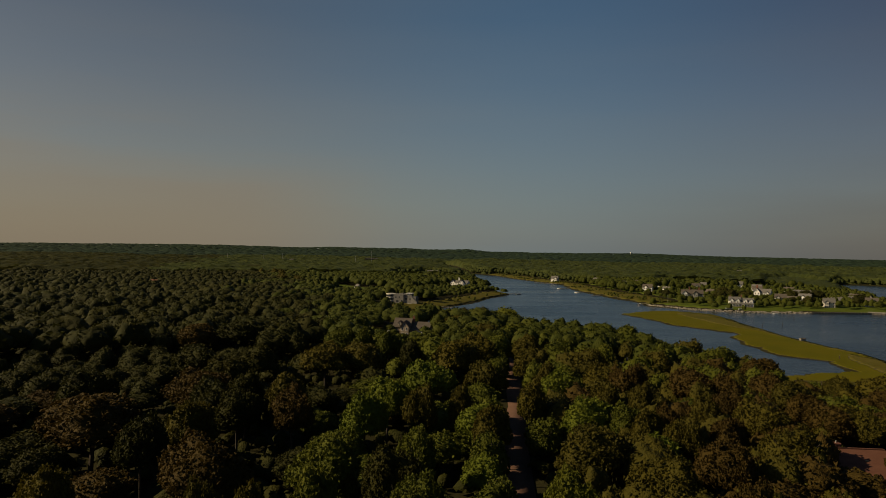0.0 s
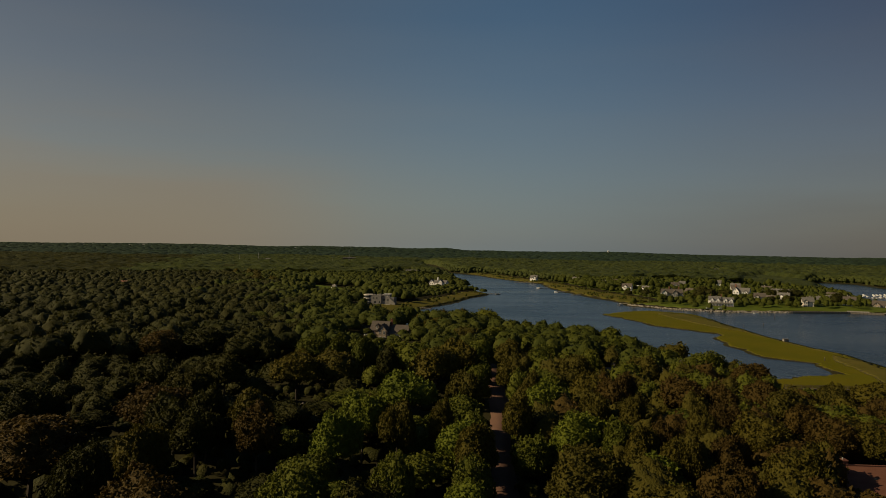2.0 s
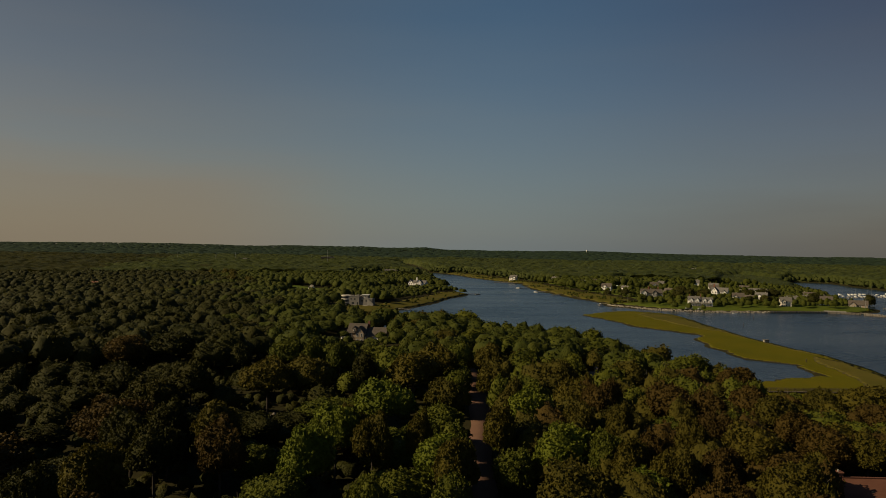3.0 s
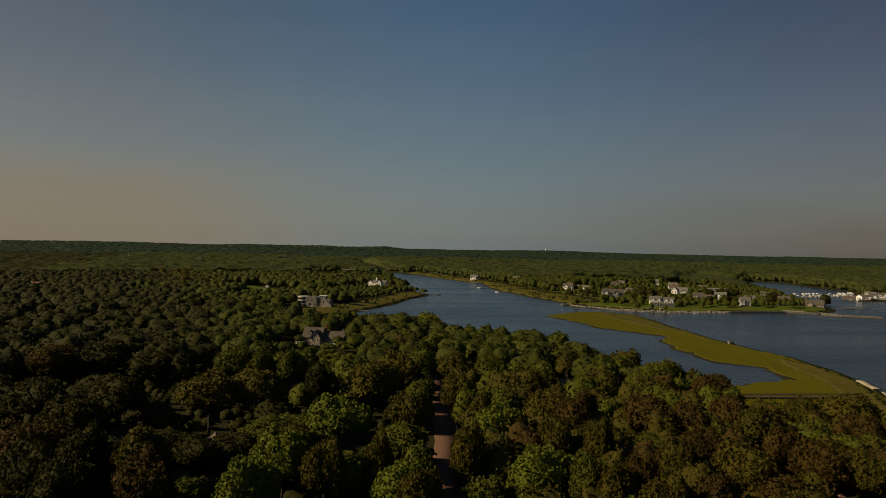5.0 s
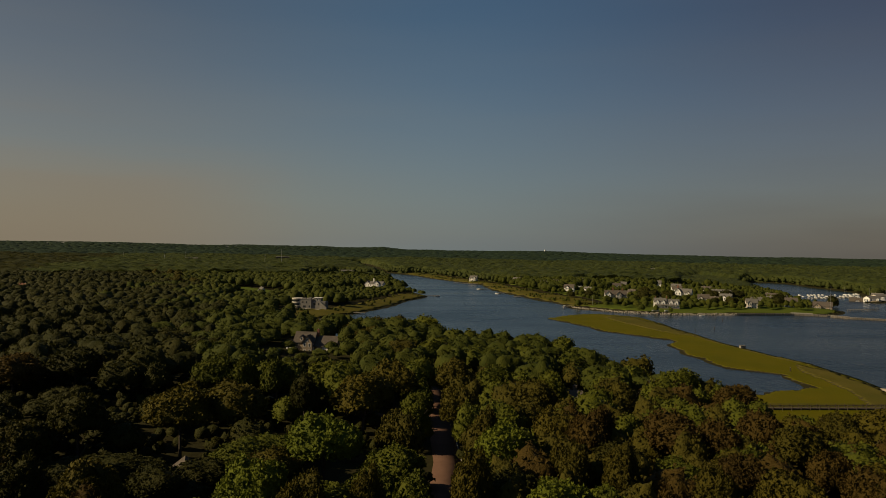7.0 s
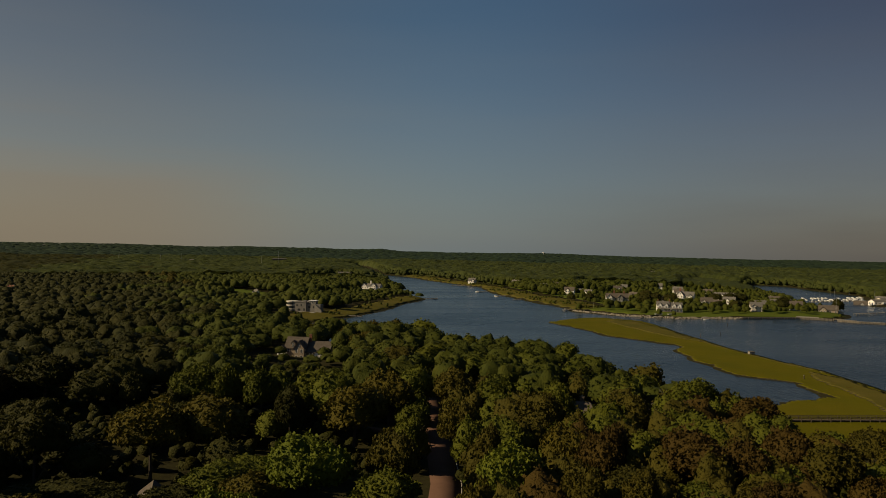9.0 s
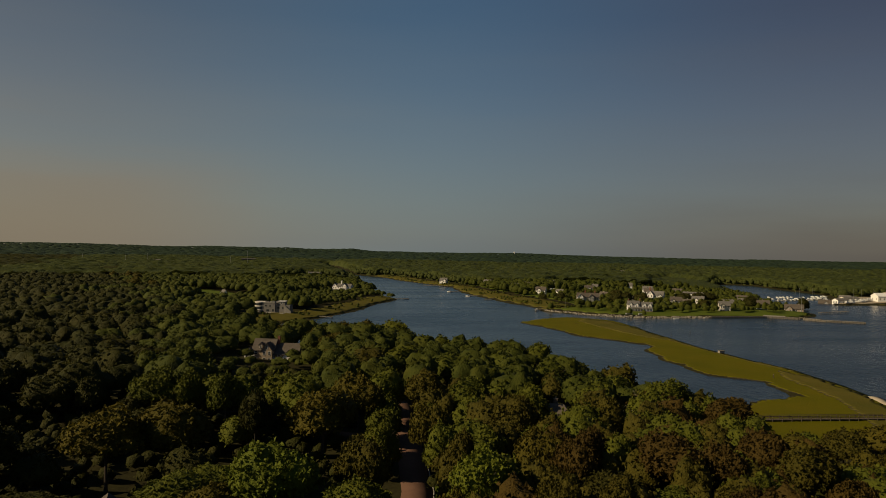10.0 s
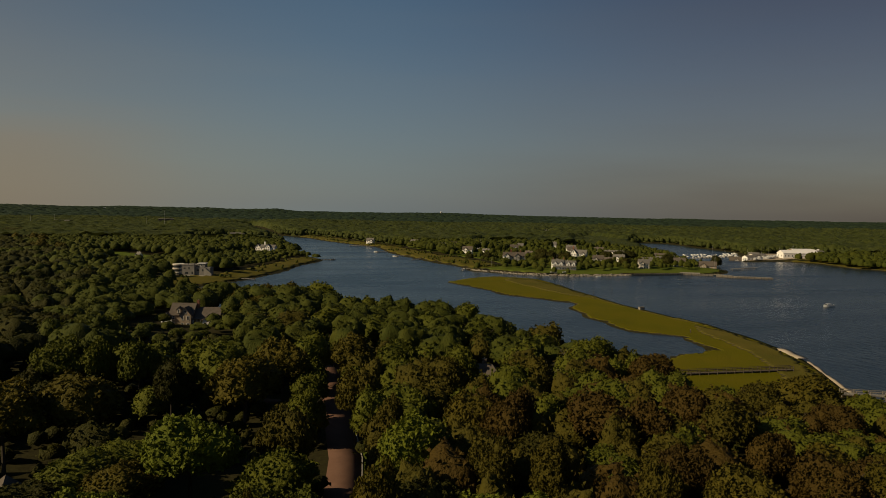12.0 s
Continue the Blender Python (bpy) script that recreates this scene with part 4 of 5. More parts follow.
X7, Y7 = X7[ok], Y7[ok]
tawny = r.uniform(size=X7.shape) < np.where((X7 > 0.36 * Y7) & (Y7 < 235), 0.60, 0.06)
FILL = unit_forms(36, 6, 60, 3, 230, 0.40, 0.05)
for name, sel, mat, words in (("bronze_understorey", tawny, LEAF["brown"], "smaller bronze-leaved oaks filling the canopy"), ("green_understorey", ~tawny, LEAF["olive"], "smaller green oaks filling the canopy")):
    wood(name, X7[sel], Y7[sel], 4.3, lambda x, y: top_at(x, y) - 2.6, FILL, 46, mat, words)


def dead_tree(x, y, top, seed):
    """A bare pale tree: trunk, limbs and forked twigs."""
    r = np.random.RandomState(seed)
    h = top - gz(x, y)
    ob = thing("dead_tree", pose(x, y, gz(x, y)), "bare dead tree with pale grey branches", "tree", "dead trees")
    part("trunk", tube(bmesh.new(), (0, 0, -0.5), (0.3, 0.2, h * 0.6), 0.16, 0.1), DEADWOOD, ob)
    for i in range(8):
        a, z = 0.785 * i + r.uniform(-0.3, 0.3), h * r.uniform(0.45, 0.62)
        bm = bmesh.new()
        p = Vector((0.3, 0.2, z))
        q = p + Vector((math.cos(a) * h * 0.12, math.sin(a) * h * 0.12, h * r.uniform(0.12, 0.22)))
        tube(bm, p, q, 0.07, 0.045, 5)
        for k in range(4):
            e = q + Vector((math.cos(a + r.uniform(-0.9, 0.9)) * h * 0.13, math.sin(a + r.uniform(-0.9, 0.9)) * h * 0.13, h * r.uniform(0.04, 0.18)))
            tube(bm, q, e, 0.035, 0.02, 4)
            tube(bm, e, e + Vector((r.uniform(-0.8, 0.8), r.uniform(-0.8, 0.8), r.uniform(0.2, 0.9))), 0.022, 0.014, 4)
        part("limb", bm, DEADWOOD, ob)
    return ob


for i, (x, y, top) in enumerate(((72, 158, 13.0), (110, 174, 12.0), (75, 208, 12.4), (89, 227, 12.6))):
    dead_tree(x, y, top, 90 + i)


# ---------------------------------------------------------------- road, lawns, shores
def ribbon(name, line, width, lift, material, label, category, steps=6, kind="structure", thick=0.12, flat=None):
    """A strip that follows the ground along a line, with a real edge."""
    p = [Vector((x, y)) for x, y in line]
    pts = []
    for a, b in zip(p, p[1:]):
        pts += [a.lerp(b, i / steps) for i in range(steps)]
    pts.append(p[-1])
    V = []
    for i, q in enumerate(pts):
        t = (pts[min(i + 1, len(pts) - 1)] - pts[max(i - 1, 0)]).normalized()
        nrm = Vector((-t.y, t.x)) * width / 2
        z = (gz(q.x, q.y) if flat is None else flat) + lift
        V += [(q.x + nrm.x, q.y + nrm.y, z), (q.x - nrm.x, q.y - nrm.y, z), (q.x + nrm.x, q.y + nrm.y, z - thick - 0.3), (q.x - nrm.x, q.y - nrm.y, z - thick - 0.3)]
    F = []
    for i in range(len(pts) - 1):
        a, b = 4 * i, 4 * i + 4
        F += [(a, a + 1, b + 1, b), (a, b, b + 2, a + 2), (a + 1, a + 3, b + 3, b + 1)]
    ob = part(name, mesh_of(name, V, [np.array(F)]), material, None)
    return tagged(ob, label, category, kind=kind)


def beside(line, off):
    """The same line, moved to its right."""
    res = []
    for i, (x, y) in enumerate(line):
        (xa, ya), (xb, yb) = line[max(i - 1, 0)], line[min(i + 1, len(line) - 1)]
        n = math.hypot(xb - xa, yb - ya)
        res.append((x + (yb - ya) / n * off, y - (xb - xa) / n * off))
    return res


ribbon("road", ROAD, 5.8, 0.16, ASPHALT, "narrow reddish asphalt road between the trees", "road")
ribbon("driveway", DRIVE, 3.4, 0.14, ASPHALT, "short asphalt driveway off the road", "driveway")
ribbon("kerb", beside([(18.6, 160), (21.5, 178), (22.6, 194)], 3.05), 0.22, 0.24, CONCRETE, "pale concrete kerb along the road", "kerb")
patch("roadside_lawn", [(20, 168), (27, 166), (29, 186), (24.8, 187)], LAWN, "mown strip of lawn beside the road", "lawn", 0.12, 1.0, 0.02)
patch("shore_grass", LEFT_MARSH, REED, "pale olive marsh grass along the river bank", "marsh", 0.3, 3.0, 0.12)
patch("bank_grass", RIGHT_MARSH, REED, "tawny reeds and rough grass along the far bank", "marsh", 0.3, 5.0, 0.15)
patch("meadow", FIELD, LAWN, "small mown meadow among the trees", "meadow", 0.25, 4.0, 0.05)
patch("north_meadow", NORTH_FIELD, REED, "pale open meadow by the narrows", "meadow", 0.3, 6.0, 0.05)
patch("waterside_lawn", SEA_LAWN, LAWN, "mown green lawn behind the stone sea wall", "lawn", 0.25, 4.0, 0.03)
VILLAGE_GREEN = [(226, 642), (224, 720), (207, 782), (202, 850), (200, 960), (182, 1040), (165, 1120), (230, 1130), (330, 1060), (480, 1120), (520, 862), (480, 748), (440, 656), (424, 618), (400, 615),
                 (330, 615), (270, 631)]
patch("village_green", VILLAGE_GREEN, LAWN, "gardens and rough grass between the village houses", "lawn", 0.12, 8.0, 0.05)
patch("creek_bank_grass", [(560, 690), (590, 655), (578, 602), (587, 540), (642, 420), (800, 205), (850, 225), (690, 430), (630, 545), (618, 610), (632, 670), (615, 696)], REED,
      "tawny rough grass along the bank of the bay", "marsh", 0.3, 4.0, 0.12)
patch("boatyard_yard", [(525, 690), (575, 698), (640, 690), (700, 760), (640, 800), (590, 775)], SAND, "pale gravel yard of the boatyard", "yard", 0.3, 5.0, 0.04)
patch("spit_scrub", [(150, 192), (158, 200), (172, 224), (184, 247), (193, 270), (198, 300), (194, 320), (184, 300), (176, 262), (164, 236), (150, 212)], REED,
      "brownish dune grass along the edge of the spit", "marsh", 0.32, 1.6, 0.12)
BAY_EDGE = [(202, 319), (199, 340), (199, 362), (198, 386), (201, 416), (204, 459)]
patch("spit_bank_grass", [(x + 1, y) for x, y in BAY_EDGE] + [(x - 5 + 1.5 * (i % 2), y) for i, (x, y) in enumerate(BAY_EDGE)][::-1], REED, "tawny bank grass along the bay side of the spit", "marsh", 0.2, 1.2, 0.1)
ribbon("spit_bank", [(x - 1.3, y + 0.6) for x, y in BAY[7:20]], 3.4, 0.0, REED, "low bank of tawny grass on the bay side", "bank", flat=0.36)
SPIT_EDGE = [(197, 405), (203, 440), (206, 480), (206, 520), (192, 538), (180, 520), (182, 470), (187, 430)]
patch("spit_tip_grass", SPIT_EDGE, REED, "tawny dry grass at the tip of the spit", "marsh", 0.24, 2.2, 0.06)
ribbon("sand_path", [(186, 244), (180, 234), (172, 219.5), (164.5, 206), (158, 196), (150, 186)], 1.1, 0.42, SAND, "pale sandy path along the spit", "path")
ribbon("sand_pad", [(192, 263), (186.5, 247)], 3.4, 0.62, SAND, "pale strip of bare sand by the water", "sand")
patch("glasswort", [(176, 258), (186, 266), (193, 286), (194, 304), (187, 296), (180, 278)], RUST, "rust-red marsh plants on the spit", "marsh", 0.2, 1.5, 0.08)


def rock_heap(name, line, width, count, low, high, size, seed, label):
    """A heap of many rough stones along a line."""
    r = np.random.RandomState(seed)
    p = np.array(line, dtype=float)
    seg = np.hypot(*np.diff(p, axis=0).T)
    at = np.concatenate([[0], np.cumsum(seg)])
    VV, FF = [], []
    for i in range(count):
        u = r.uniform(0, at[-1])
        x, y = np.interp(u, at, p[:, 0]), np.interp(u, at, p[:, 1])
        t = r.uniform(0, 1)
        k = OV * np.array([1, r.uniform(0.6, 1), r.uniform(0.5, 0.8)]) * size * r.uniform(0.6, 1.4) * (1 + r.uniform(-0.25, 0.25, (len(OV), 1)))
        a = r.uniform(0, 6.28)
        k = k @ np.array([[math.cos(a), -math.sin(a), 0], [math.sin(a), math.cos(a), 0], [0, 0, 1]])
        VV.append(k + np.array([x + r.uniform(-width, width) * 0.5, y - width * 0.5 + width * t, low + (high - low) * t]))
        FF.append(OF + i * len(OV))
    ob = part(name, mesh_of(name, np.concatenate(VV), [np.concatenate(FF)]), ROCK, None)
    return tagged(ob, label, "sea wall", kind="stuff")


rock_heap("stone_sea_wall", [(184, 603), (212, 564), (252, 547), (301, 549)], 2.0, 620, -0.2, 1.3, 0.6, 61, "sea wall of heaped pale boulders")


def bulkhead(line, top, label):
    """A wall of timber sheeting with round piles and a cap."""
    ob = thing("bulkhead", pose(line[0][0], line[0][1], 0), label, "bulkhead")
    ox, oy = line[0]
    for (x0, y0), (x1, y1) in zip(line, line[1:]):
        n = math.hypot(x1 - x0, y1 - y0)
        a = math.degrees(math.atan2(y1 - y0, x1 - x0))
        m = pose(x0 - ox, y0 - oy, 0, 0, 0, a)
        part("sheeting", boxes((0, -0.15, -2.5, n, 0.15, top)), TIMBER, ob, m=m)
        part("cap", boxes((0, -0.35, top, n, 0.35, top + 0.2)), CONCRETE, ob, "pale worn cap", m=m)
        k = max(2, int(n / 2.4))
        me = None
        for i in range(k):
            if me is None:
                pm = part("timber_post", tube(bmesh.new(), (0, 0, -2.5), (0, 0, top + 0.35), 0.2, 0.18), TIMBER, ob, m=m @ pose(n * (i + 0.5) / k, -0.36, 0))
                me = pm.data
            else:
                part("timber_post", me, None, ob, m=m @ pose(n * (i + 0.5) / k, -0.36, 0))
    return ob


bulkhead([(372.5, 536), (379.5, 522), (403, 507.3)], 1.1, "dark timber quay wall under the pier")
bulkhead([(301, 548.5), (352, 552), (372, 539)], 1.25, "timber bulkhead with round piles along the point")


def pier(x0, y0, x1, y1, width, deck, label, rail=False, name="pier", gap=4.0, boards=None, timber=None):
    """A timber deck of planks on piles, with rails where there are any."""
    timber = timber or TIMBER
    n, a = math.hypot(x1 - x0, y1 - y0), math.degrees(math.atan2(y1 - y0, x1 - x0))
    ob = thing(name, pose(x0, y0, 0, 0, 0, a), label, name.replace("_", " "))
    beams = boxes((0, -width / 2 + 0.1, deck - 0.3, n, -width / 2 + 0.3, deck - 0.06), (0, width / 2 - 0.3, deck - 0.3, n, width / 2 - 0.1, deck - 0.06))
    part("beam", beams, timber, ob)
    plank = None
    k = int(n / 0.9)
    for i in range(k):
        m = pose((i + 0.5) * n / k, 0, deck)
        if plank is None:
            plank = part("plank", boxes((-0.42, -width / 2, -0.06, 0.42, width / 2, 0.0)), boards or PALE_TIMBER, ob, m=m).data
        else:
            part("plank", plank, None, ob, m=m)
    pile = None
    for i in range(int(n / gap) + 1):
        for s in (-1, 1):
            m = pose(min(n - 0.2, 0.2 + i * gap), s * (width / 2 - 0.05), 0)
            if pile is None:
                pile = part("timber_post", tube(bmesh.new(), (0, 0, -2.6), (0, 0, deck + (1.1 if rail else 0.5)), 0.15, 0.13), timber, ob, m=m).data
            else:
                part("timber_post", pile, None, ob, m=m)
    if rail:
        for s in (-1, 1):
            for h in (0.55, 1.05):
                part("rail", boxes((0, -0.05, deck + h - 0.06, n, 0.05, deck + h + 0.06)), timber, ob, m=pose(0, s * (width / 2 - 0.05), 0))
    return ob


pier(127, 235.2, 169, 232.8, 1.6, 0.95, "dark timber boardwalk with handrails across the marsh", True, "boardwalk", 3.0, DARK_TIMBER, DARK_TIMBER)
pier(158, 204, 200, 182, 1.8, 1.5, "grey timber pier with handrails over the bay", True, gap=3.5)
pier(372, 539, 379, 524, 2.4, 1.7, "weathered timber pier at the point")
pier(379, 524, 403, 509, 2.4, 1.3, "long weathered timber pier reaching into the bay")
pier(428, 588, 468, 602, 2.2, 1.5, "weathered timber pier with tall piles by the creek")
pier(-2, 547, 9, 541, 1.8, 0.9, "small pale timber dock on the river bank", name="dock")
pier(72, 731, 86, 734, 1.8, 0.9, "small pale timber dock at the wooded point", name="dock")
pier(162, 862, 148, 858, 1.8, 0.9, "small floating dock on the far bank", name="dock")
pier(168, 790, 156, 782, 1.8, 0.9, "small timber dock on the far bank", name="dock")
pier(172, 735, 162, 728, 1.8, 0.9, "narrow timber dock on the far bank", name="dock")
pier(170, 985, 138, 1006, 3.0, 1.0, "long pale landing stage before a white house", name="dock")
pier(186, 613, 176, 605, 2.0, 1.3, "timber landing with piles at the end of the sea wall", name="dock")
part("low_wall", boxes((0, -0.2, -0.8, 16, 0.2, 1.2), bevel=0.04), CONCRETE, None, m=pose(352, 556, gz(354, 556) + 0.2, 0, 0, -28))
tagged(bpy.data.objects["low_wall"], "low white concrete wall by the shore", "wall", kind="structure")

# ---------------------------------------------------------------- houses
WIN_FRAME = None


def window_meshes():
    """A sash window 1.0 by 1.5 m that faces -y: the frame with its bars, and the pane."""
    fr = boxes((-0.58, -0.09, -0.83, -0.46, 0.02, 0.83), (0.46, -0.09, -0.83, 0.58, 0.02, 0.83), (-0.46, -0.09, 0.71, 0.46, 0.02, 0.83), (-0.46, -0.12, -0.83, 0.46, 0.02, -0.71),
               (-0.46, -0.07, -0.03, 0.46, 0.0, 0.03))
    pn = boxes((-0.46, -0.045, -0.71, 0.46, -0.03, 0.71))
    res = []
    for nm, b, mt in (("window", fr, TRIM), ("pane", pn, GLASS)):
        me = bpy.data.meshes.new(nm)
        b.to_mesh(me)
        b.free()
        me.materials.append(mt)
        res.append(me)
    return res


WIN_FRAME, WIN_PANE = window_meshes()


def window(parent, m):
    w = part("window", WIN_FRAME, None, parent, m=m)
    part("pane", WIN_PANE, None, w, "dark glass")
    return w


def block(ob, cx, cy, w, d, z0, eave, rise, along="x", wall=None, roof=None, front=3, side=2, floors=2, win=1.0, over=0.45, hip=0.0):
    """One gabled body of a house: walls, roof and windows."""
    bm = bmesh.new()
    hx, hy = w / 2, d / 2
    L, S = (hx, hy) if along == "x" else (hy, hx)

    def P(l, s, z):
        return (cx + l, cy + s, z) if along == "x" else (cx - s, cy + l, z)
    lo = [bm.verts.new(P(a * L, b * S, z0)) for a, b in ((-1, -1), (1, -1), (1, 1), (-1, 1))]
    hi = [bm.verts.new(P(a * L, b * S, z0 + eave)) for a, b in ((-1, -1), (1, -1), (1, 1), (-1, 1))]
    t0, t1 = bm.verts.new(P(-L + hip * S, 0, z0 + eave + rise)), bm.verts.new(P(L - hip * S, 0, z0 + eave + rise))
    bm.faces.new(lo[::-1])
    bm.faces.new((lo[0], lo[1], hi[1], hi[0]))
    bm.faces.new((lo[2], lo[3], hi[3], hi[2]))
    bm.faces.new((lo[1], lo[2], hi[2], hi[1]))
    bm.faces.new((lo[3], lo[0], hi[0], hi[3]))
    bm.faces.new((hi[1], hi[2], t1))
    bm.faces.new((hi[3], hi[0], t0))
    bm.faces.new((hi[0], hi[1], t1, t0))
    bm.faces.new((hi[2], hi[3], t0, t1))
    part("wall", bm, wall, ob)
    # the roof: two slopes with thickness and an overhang, or four with hips
    bm = bmesh.new()
    o = over
    sl = rise / S
    e = [(-L - o, -S - o), (L + o, -S - o), (L + o, S + o), (-L - o, S + o)]
    k = hip * S if hip else -o
    top = [(-L + k, 0), (L - k, 0)]
    th = 0.22
    vs = {}
    for lev, dz in (("b", 0.03), ("t", 0.03 + th)):
        for i, (l, s) in enumerate(e):
            vs[lev, i] = bm.verts.new(P(l, s, z0 + eave - o * sl + dz))
        for i, (l, s) in enumerate(top):
            vs[lev, 4 + i] = bm.verts.new(P(l, s, z0 + eave + rise + dz))
    for lev, flip in (("t", 1), ("b", -1)):
        fs = [(0, 1, 5, 4), (2, 3, 4, 5)] + ([(1, 2, 5), (3, 0, 4)] if hip else [])
        for f in fs:
            bm.faces.new([vs[lev, i] for i in f[::flip]])
    rim = [(0, 1), (1, 2), (2, 3), (3, 0)] if hip else [(0, 1), (1, 5), (5, 2), (2, 3), (3, 4), (4, 0)]
    for a, b in rim:
        bm.faces.new((vs["b", a], vs["b", b], vs["t", b], vs["t", a]))
    bmesh.ops.recalc_face_normals(bm, faces=bm.faces[:])
    part("roof", bm, roof, ob)
    s = Matrix.Diagonal((win, 1, win, 1))
    for f in range(floors):
        z = z0 + eave * (f + 0.55) / floors
        for i in range(front):
            x = cx - hx + w * (i + 0.5) / front
            window(ob, pose(x, cy - hy, z) @ s)
        for i in range(side):
            y = cy - hy + d * (i + 0.5) / side
            window(ob, pose(cx - hx, y, z, 0, 0, -90) @ s)
            window(ob, pose(cx + hx, y, z, 0, 0, 90) @ s)
    if along == "y" and rise > 2.2 and not hip:
        window(ob, pose(cx, cy - hy, z0 + eave + rise * 0.36) @ Matrix.Diagonal((win * 0.8, 1, win * 0.8, 1)))


def chimney(ob, x, y, z0, z1, size=0.8, material=None):
    c = part("chimney", boxes((x - size / 2, y - size * 0.4, z0, x + size / 2, y + size * 0.4, z1), (x - size * 0.58, y - size * 0.48, z1, x + size * 0.58, y + size * 0.48, z1 + 0.18)), material or BRICK_RED, ob)
    part("flue", tube(bmesh.new(), (x, y, z1 + 0.18), (x, y, z1 + 0.55), 0.14, 0.12), CONCRETE, c)


def porch(ob, cx, y, w, depth, z0, high, posts=4, roof=None):
    """A porch: floor, posts and a pent roof along a front."""
    part("porch_floor", boxes((cx - w / 2, y - depth, z0 - 0.6, cx + w / 2, y, z0 + 0.15)), TIMBER, ob)
    bm = bmesh.new()
    box(bm, cx - w / 2 - 0.2, y - depth - 0.3, z0 + high, cx + w / 2 + 0.2, y, z0 + high + 0.2)
    for v in bm.verts:
        if v.co.y > y - 0.01:
            v.co.z += 0.7
    part("porch_roof", bm, roof or ROOF_GREY, ob)
    me = None
    for i in range(posts):
        m = pose(cx - w / 2 + 0.15 + (w - 0.3) * i / (posts - 1), y - depth + 0.15, z0)
        if me is None:
            me = part("post", boxes((-0.1, -0.1, 0.15, 0.1, 0.1, high)), TRIM, ob, m=m).data
        else:
            part("post", me, None, ob, m=m)
    part("door", boxes((-0.5, -0.06, 0.15, 0.5, 0.04, 2.2), bevel=0.02), ROOF_BROWN, ob, m=pose(cx, y, z0))


def house_at(x, y, turn, label, dz=0.0, category="house", group=""):
    return thing("house", pose(x, y, gz(x, y) + dz, 0, 0, turn), label, category, group)


# the shingled house by the near bank
h = house_at(-14.6, 331, -14, "large brown-roofed shingled house with white trim among trees", -0.3)
h.scale = (0.88, 0.88, 0.92)
block(h, -4.6, 0, 9.5, 9, -1, 5.4, 4.0, "x", TAN_SHINGLE, ROOF_BROWN, 3, 2, 2)
block(h, 5.6, 0.8, 10.5, 7.5, -1, 4.6, 3.1, "x", TAN_SHINGLE, ROOF_BROWN, 3, 2, 2)
block(h, -2.2, -4.4, 4.6, 4.4, -1, 5.6, 2.9, "y", TAN_SHINGLE, ROOF_BROWN, 2, 1, 2)
block(h, -10.6, -2.2, 4.4, 6, -1, 3.9, 2.3, "y", WHITE, ROOF_BROWN, 2, 1, 1)
block(h, 7.4, -4.6, 4.6, 4.6, -1, 3.3, 2.2, "y", WHITE, ROOF_BROWN, 2, 1, 1)
block(h, -5.6, -3.4, 1.8, 2.4, 5.0, 1.3, 1.0, "y", TAN_SHINGLE, ROOF_BROWN, 1, 0, 1, 0.8, 0.2)
porch(h, 3.0, -2.9, 5.0, 2.4, 0.2, 2.4, 4, ROOF_BROWN)
chimney(h, 1.0, 0.6, 3.0, 9.6, 1.1)

# the red house at the start of the flight
h = house_at(76, 115, -5, "reddish cedar house with a rust-coloured roof in the wood", -1.2)
block(h, 0, 0, 8.6, 9.4, -1, 5.6, 3.4, "x", RED_SIDING, ROOF_RED, 2, 2, 2, 1.2, 0.5)
for wx in (-2.15, 2.15):
    for wz in (0.99, 3.79):
        window(h, pose(wx + (0.95 if wx > 0 else -0.95), -4.7, wz - 1 + 0.55) @ Matrix.Diagonal((0.75, 1, 0.9, 1)))
chimney(h, -3.6, 0.3, 6.0, 8.9, 1.2)
part("ridge_cap", boxes((-4.7, -0.2, 8.16, 4.7, 0.2, 8.32)), ROOF_RED, h)
part("corner_board", boxes((4.24, -4.76, -1, 4.4, -4.62, 4.5)), TRIM, h, "white corner board")
part("skylight", boxes((0.3, -2.4, 6.2, 0.8, -1.9, 6.75), bevel=0.02), GLASS, h, "small dark skylight")

# the low house with the hipped roof
h = house_at(62, 222, -24, "low house with a hipped brown roof sunk among oaks", 0.1)
block(h, 0, 0, 12, 9, -1, 3.8, 3.2, "x", TAN_SHINGLE, ROOF_BROWN, 3, 2, 1, 1.0, 0.5, 0.7)
block(h, 5.5, -3.6, 5, 5, -1, 3.4, 2.2, "y", TAN_SHINGLE, ROOF_BROWN, 1, 1, 1)
chimney(h, 0.8, 0.8, 3.8, 7.2, 1.1, ROOF_BROWN)
part("skylight", boxes((4.0, -2.6, 2.6, 4.8, -1.8, 4.7), bevel=0.03), TRIM, h, "white box skylight")

# the white cottage in the dark gap
h = house_at(-15, 242, 20, "small white cottage half hidden by dark trees", 0.0)
block(h, 0, 0, 6, 5, -1, 3.2, 1.8, "y", WHITE, ROOF_BROWN, 2, 2, 1)
porch(h, 0, -2.5, 5, 1.8, 0.1, 2.0, 4, TRIM)

# a tan cabin under the trees
h = house_at(-27, 161, 12, "small tan cabin with a flat-pitched roof under oaks", -0.3)
block(h, 0, 0, 4.2, 4, -1, 3.2, 1.6, "y", TAN_SHINGLE, ROOF_BROWN, 1, 1, 1)

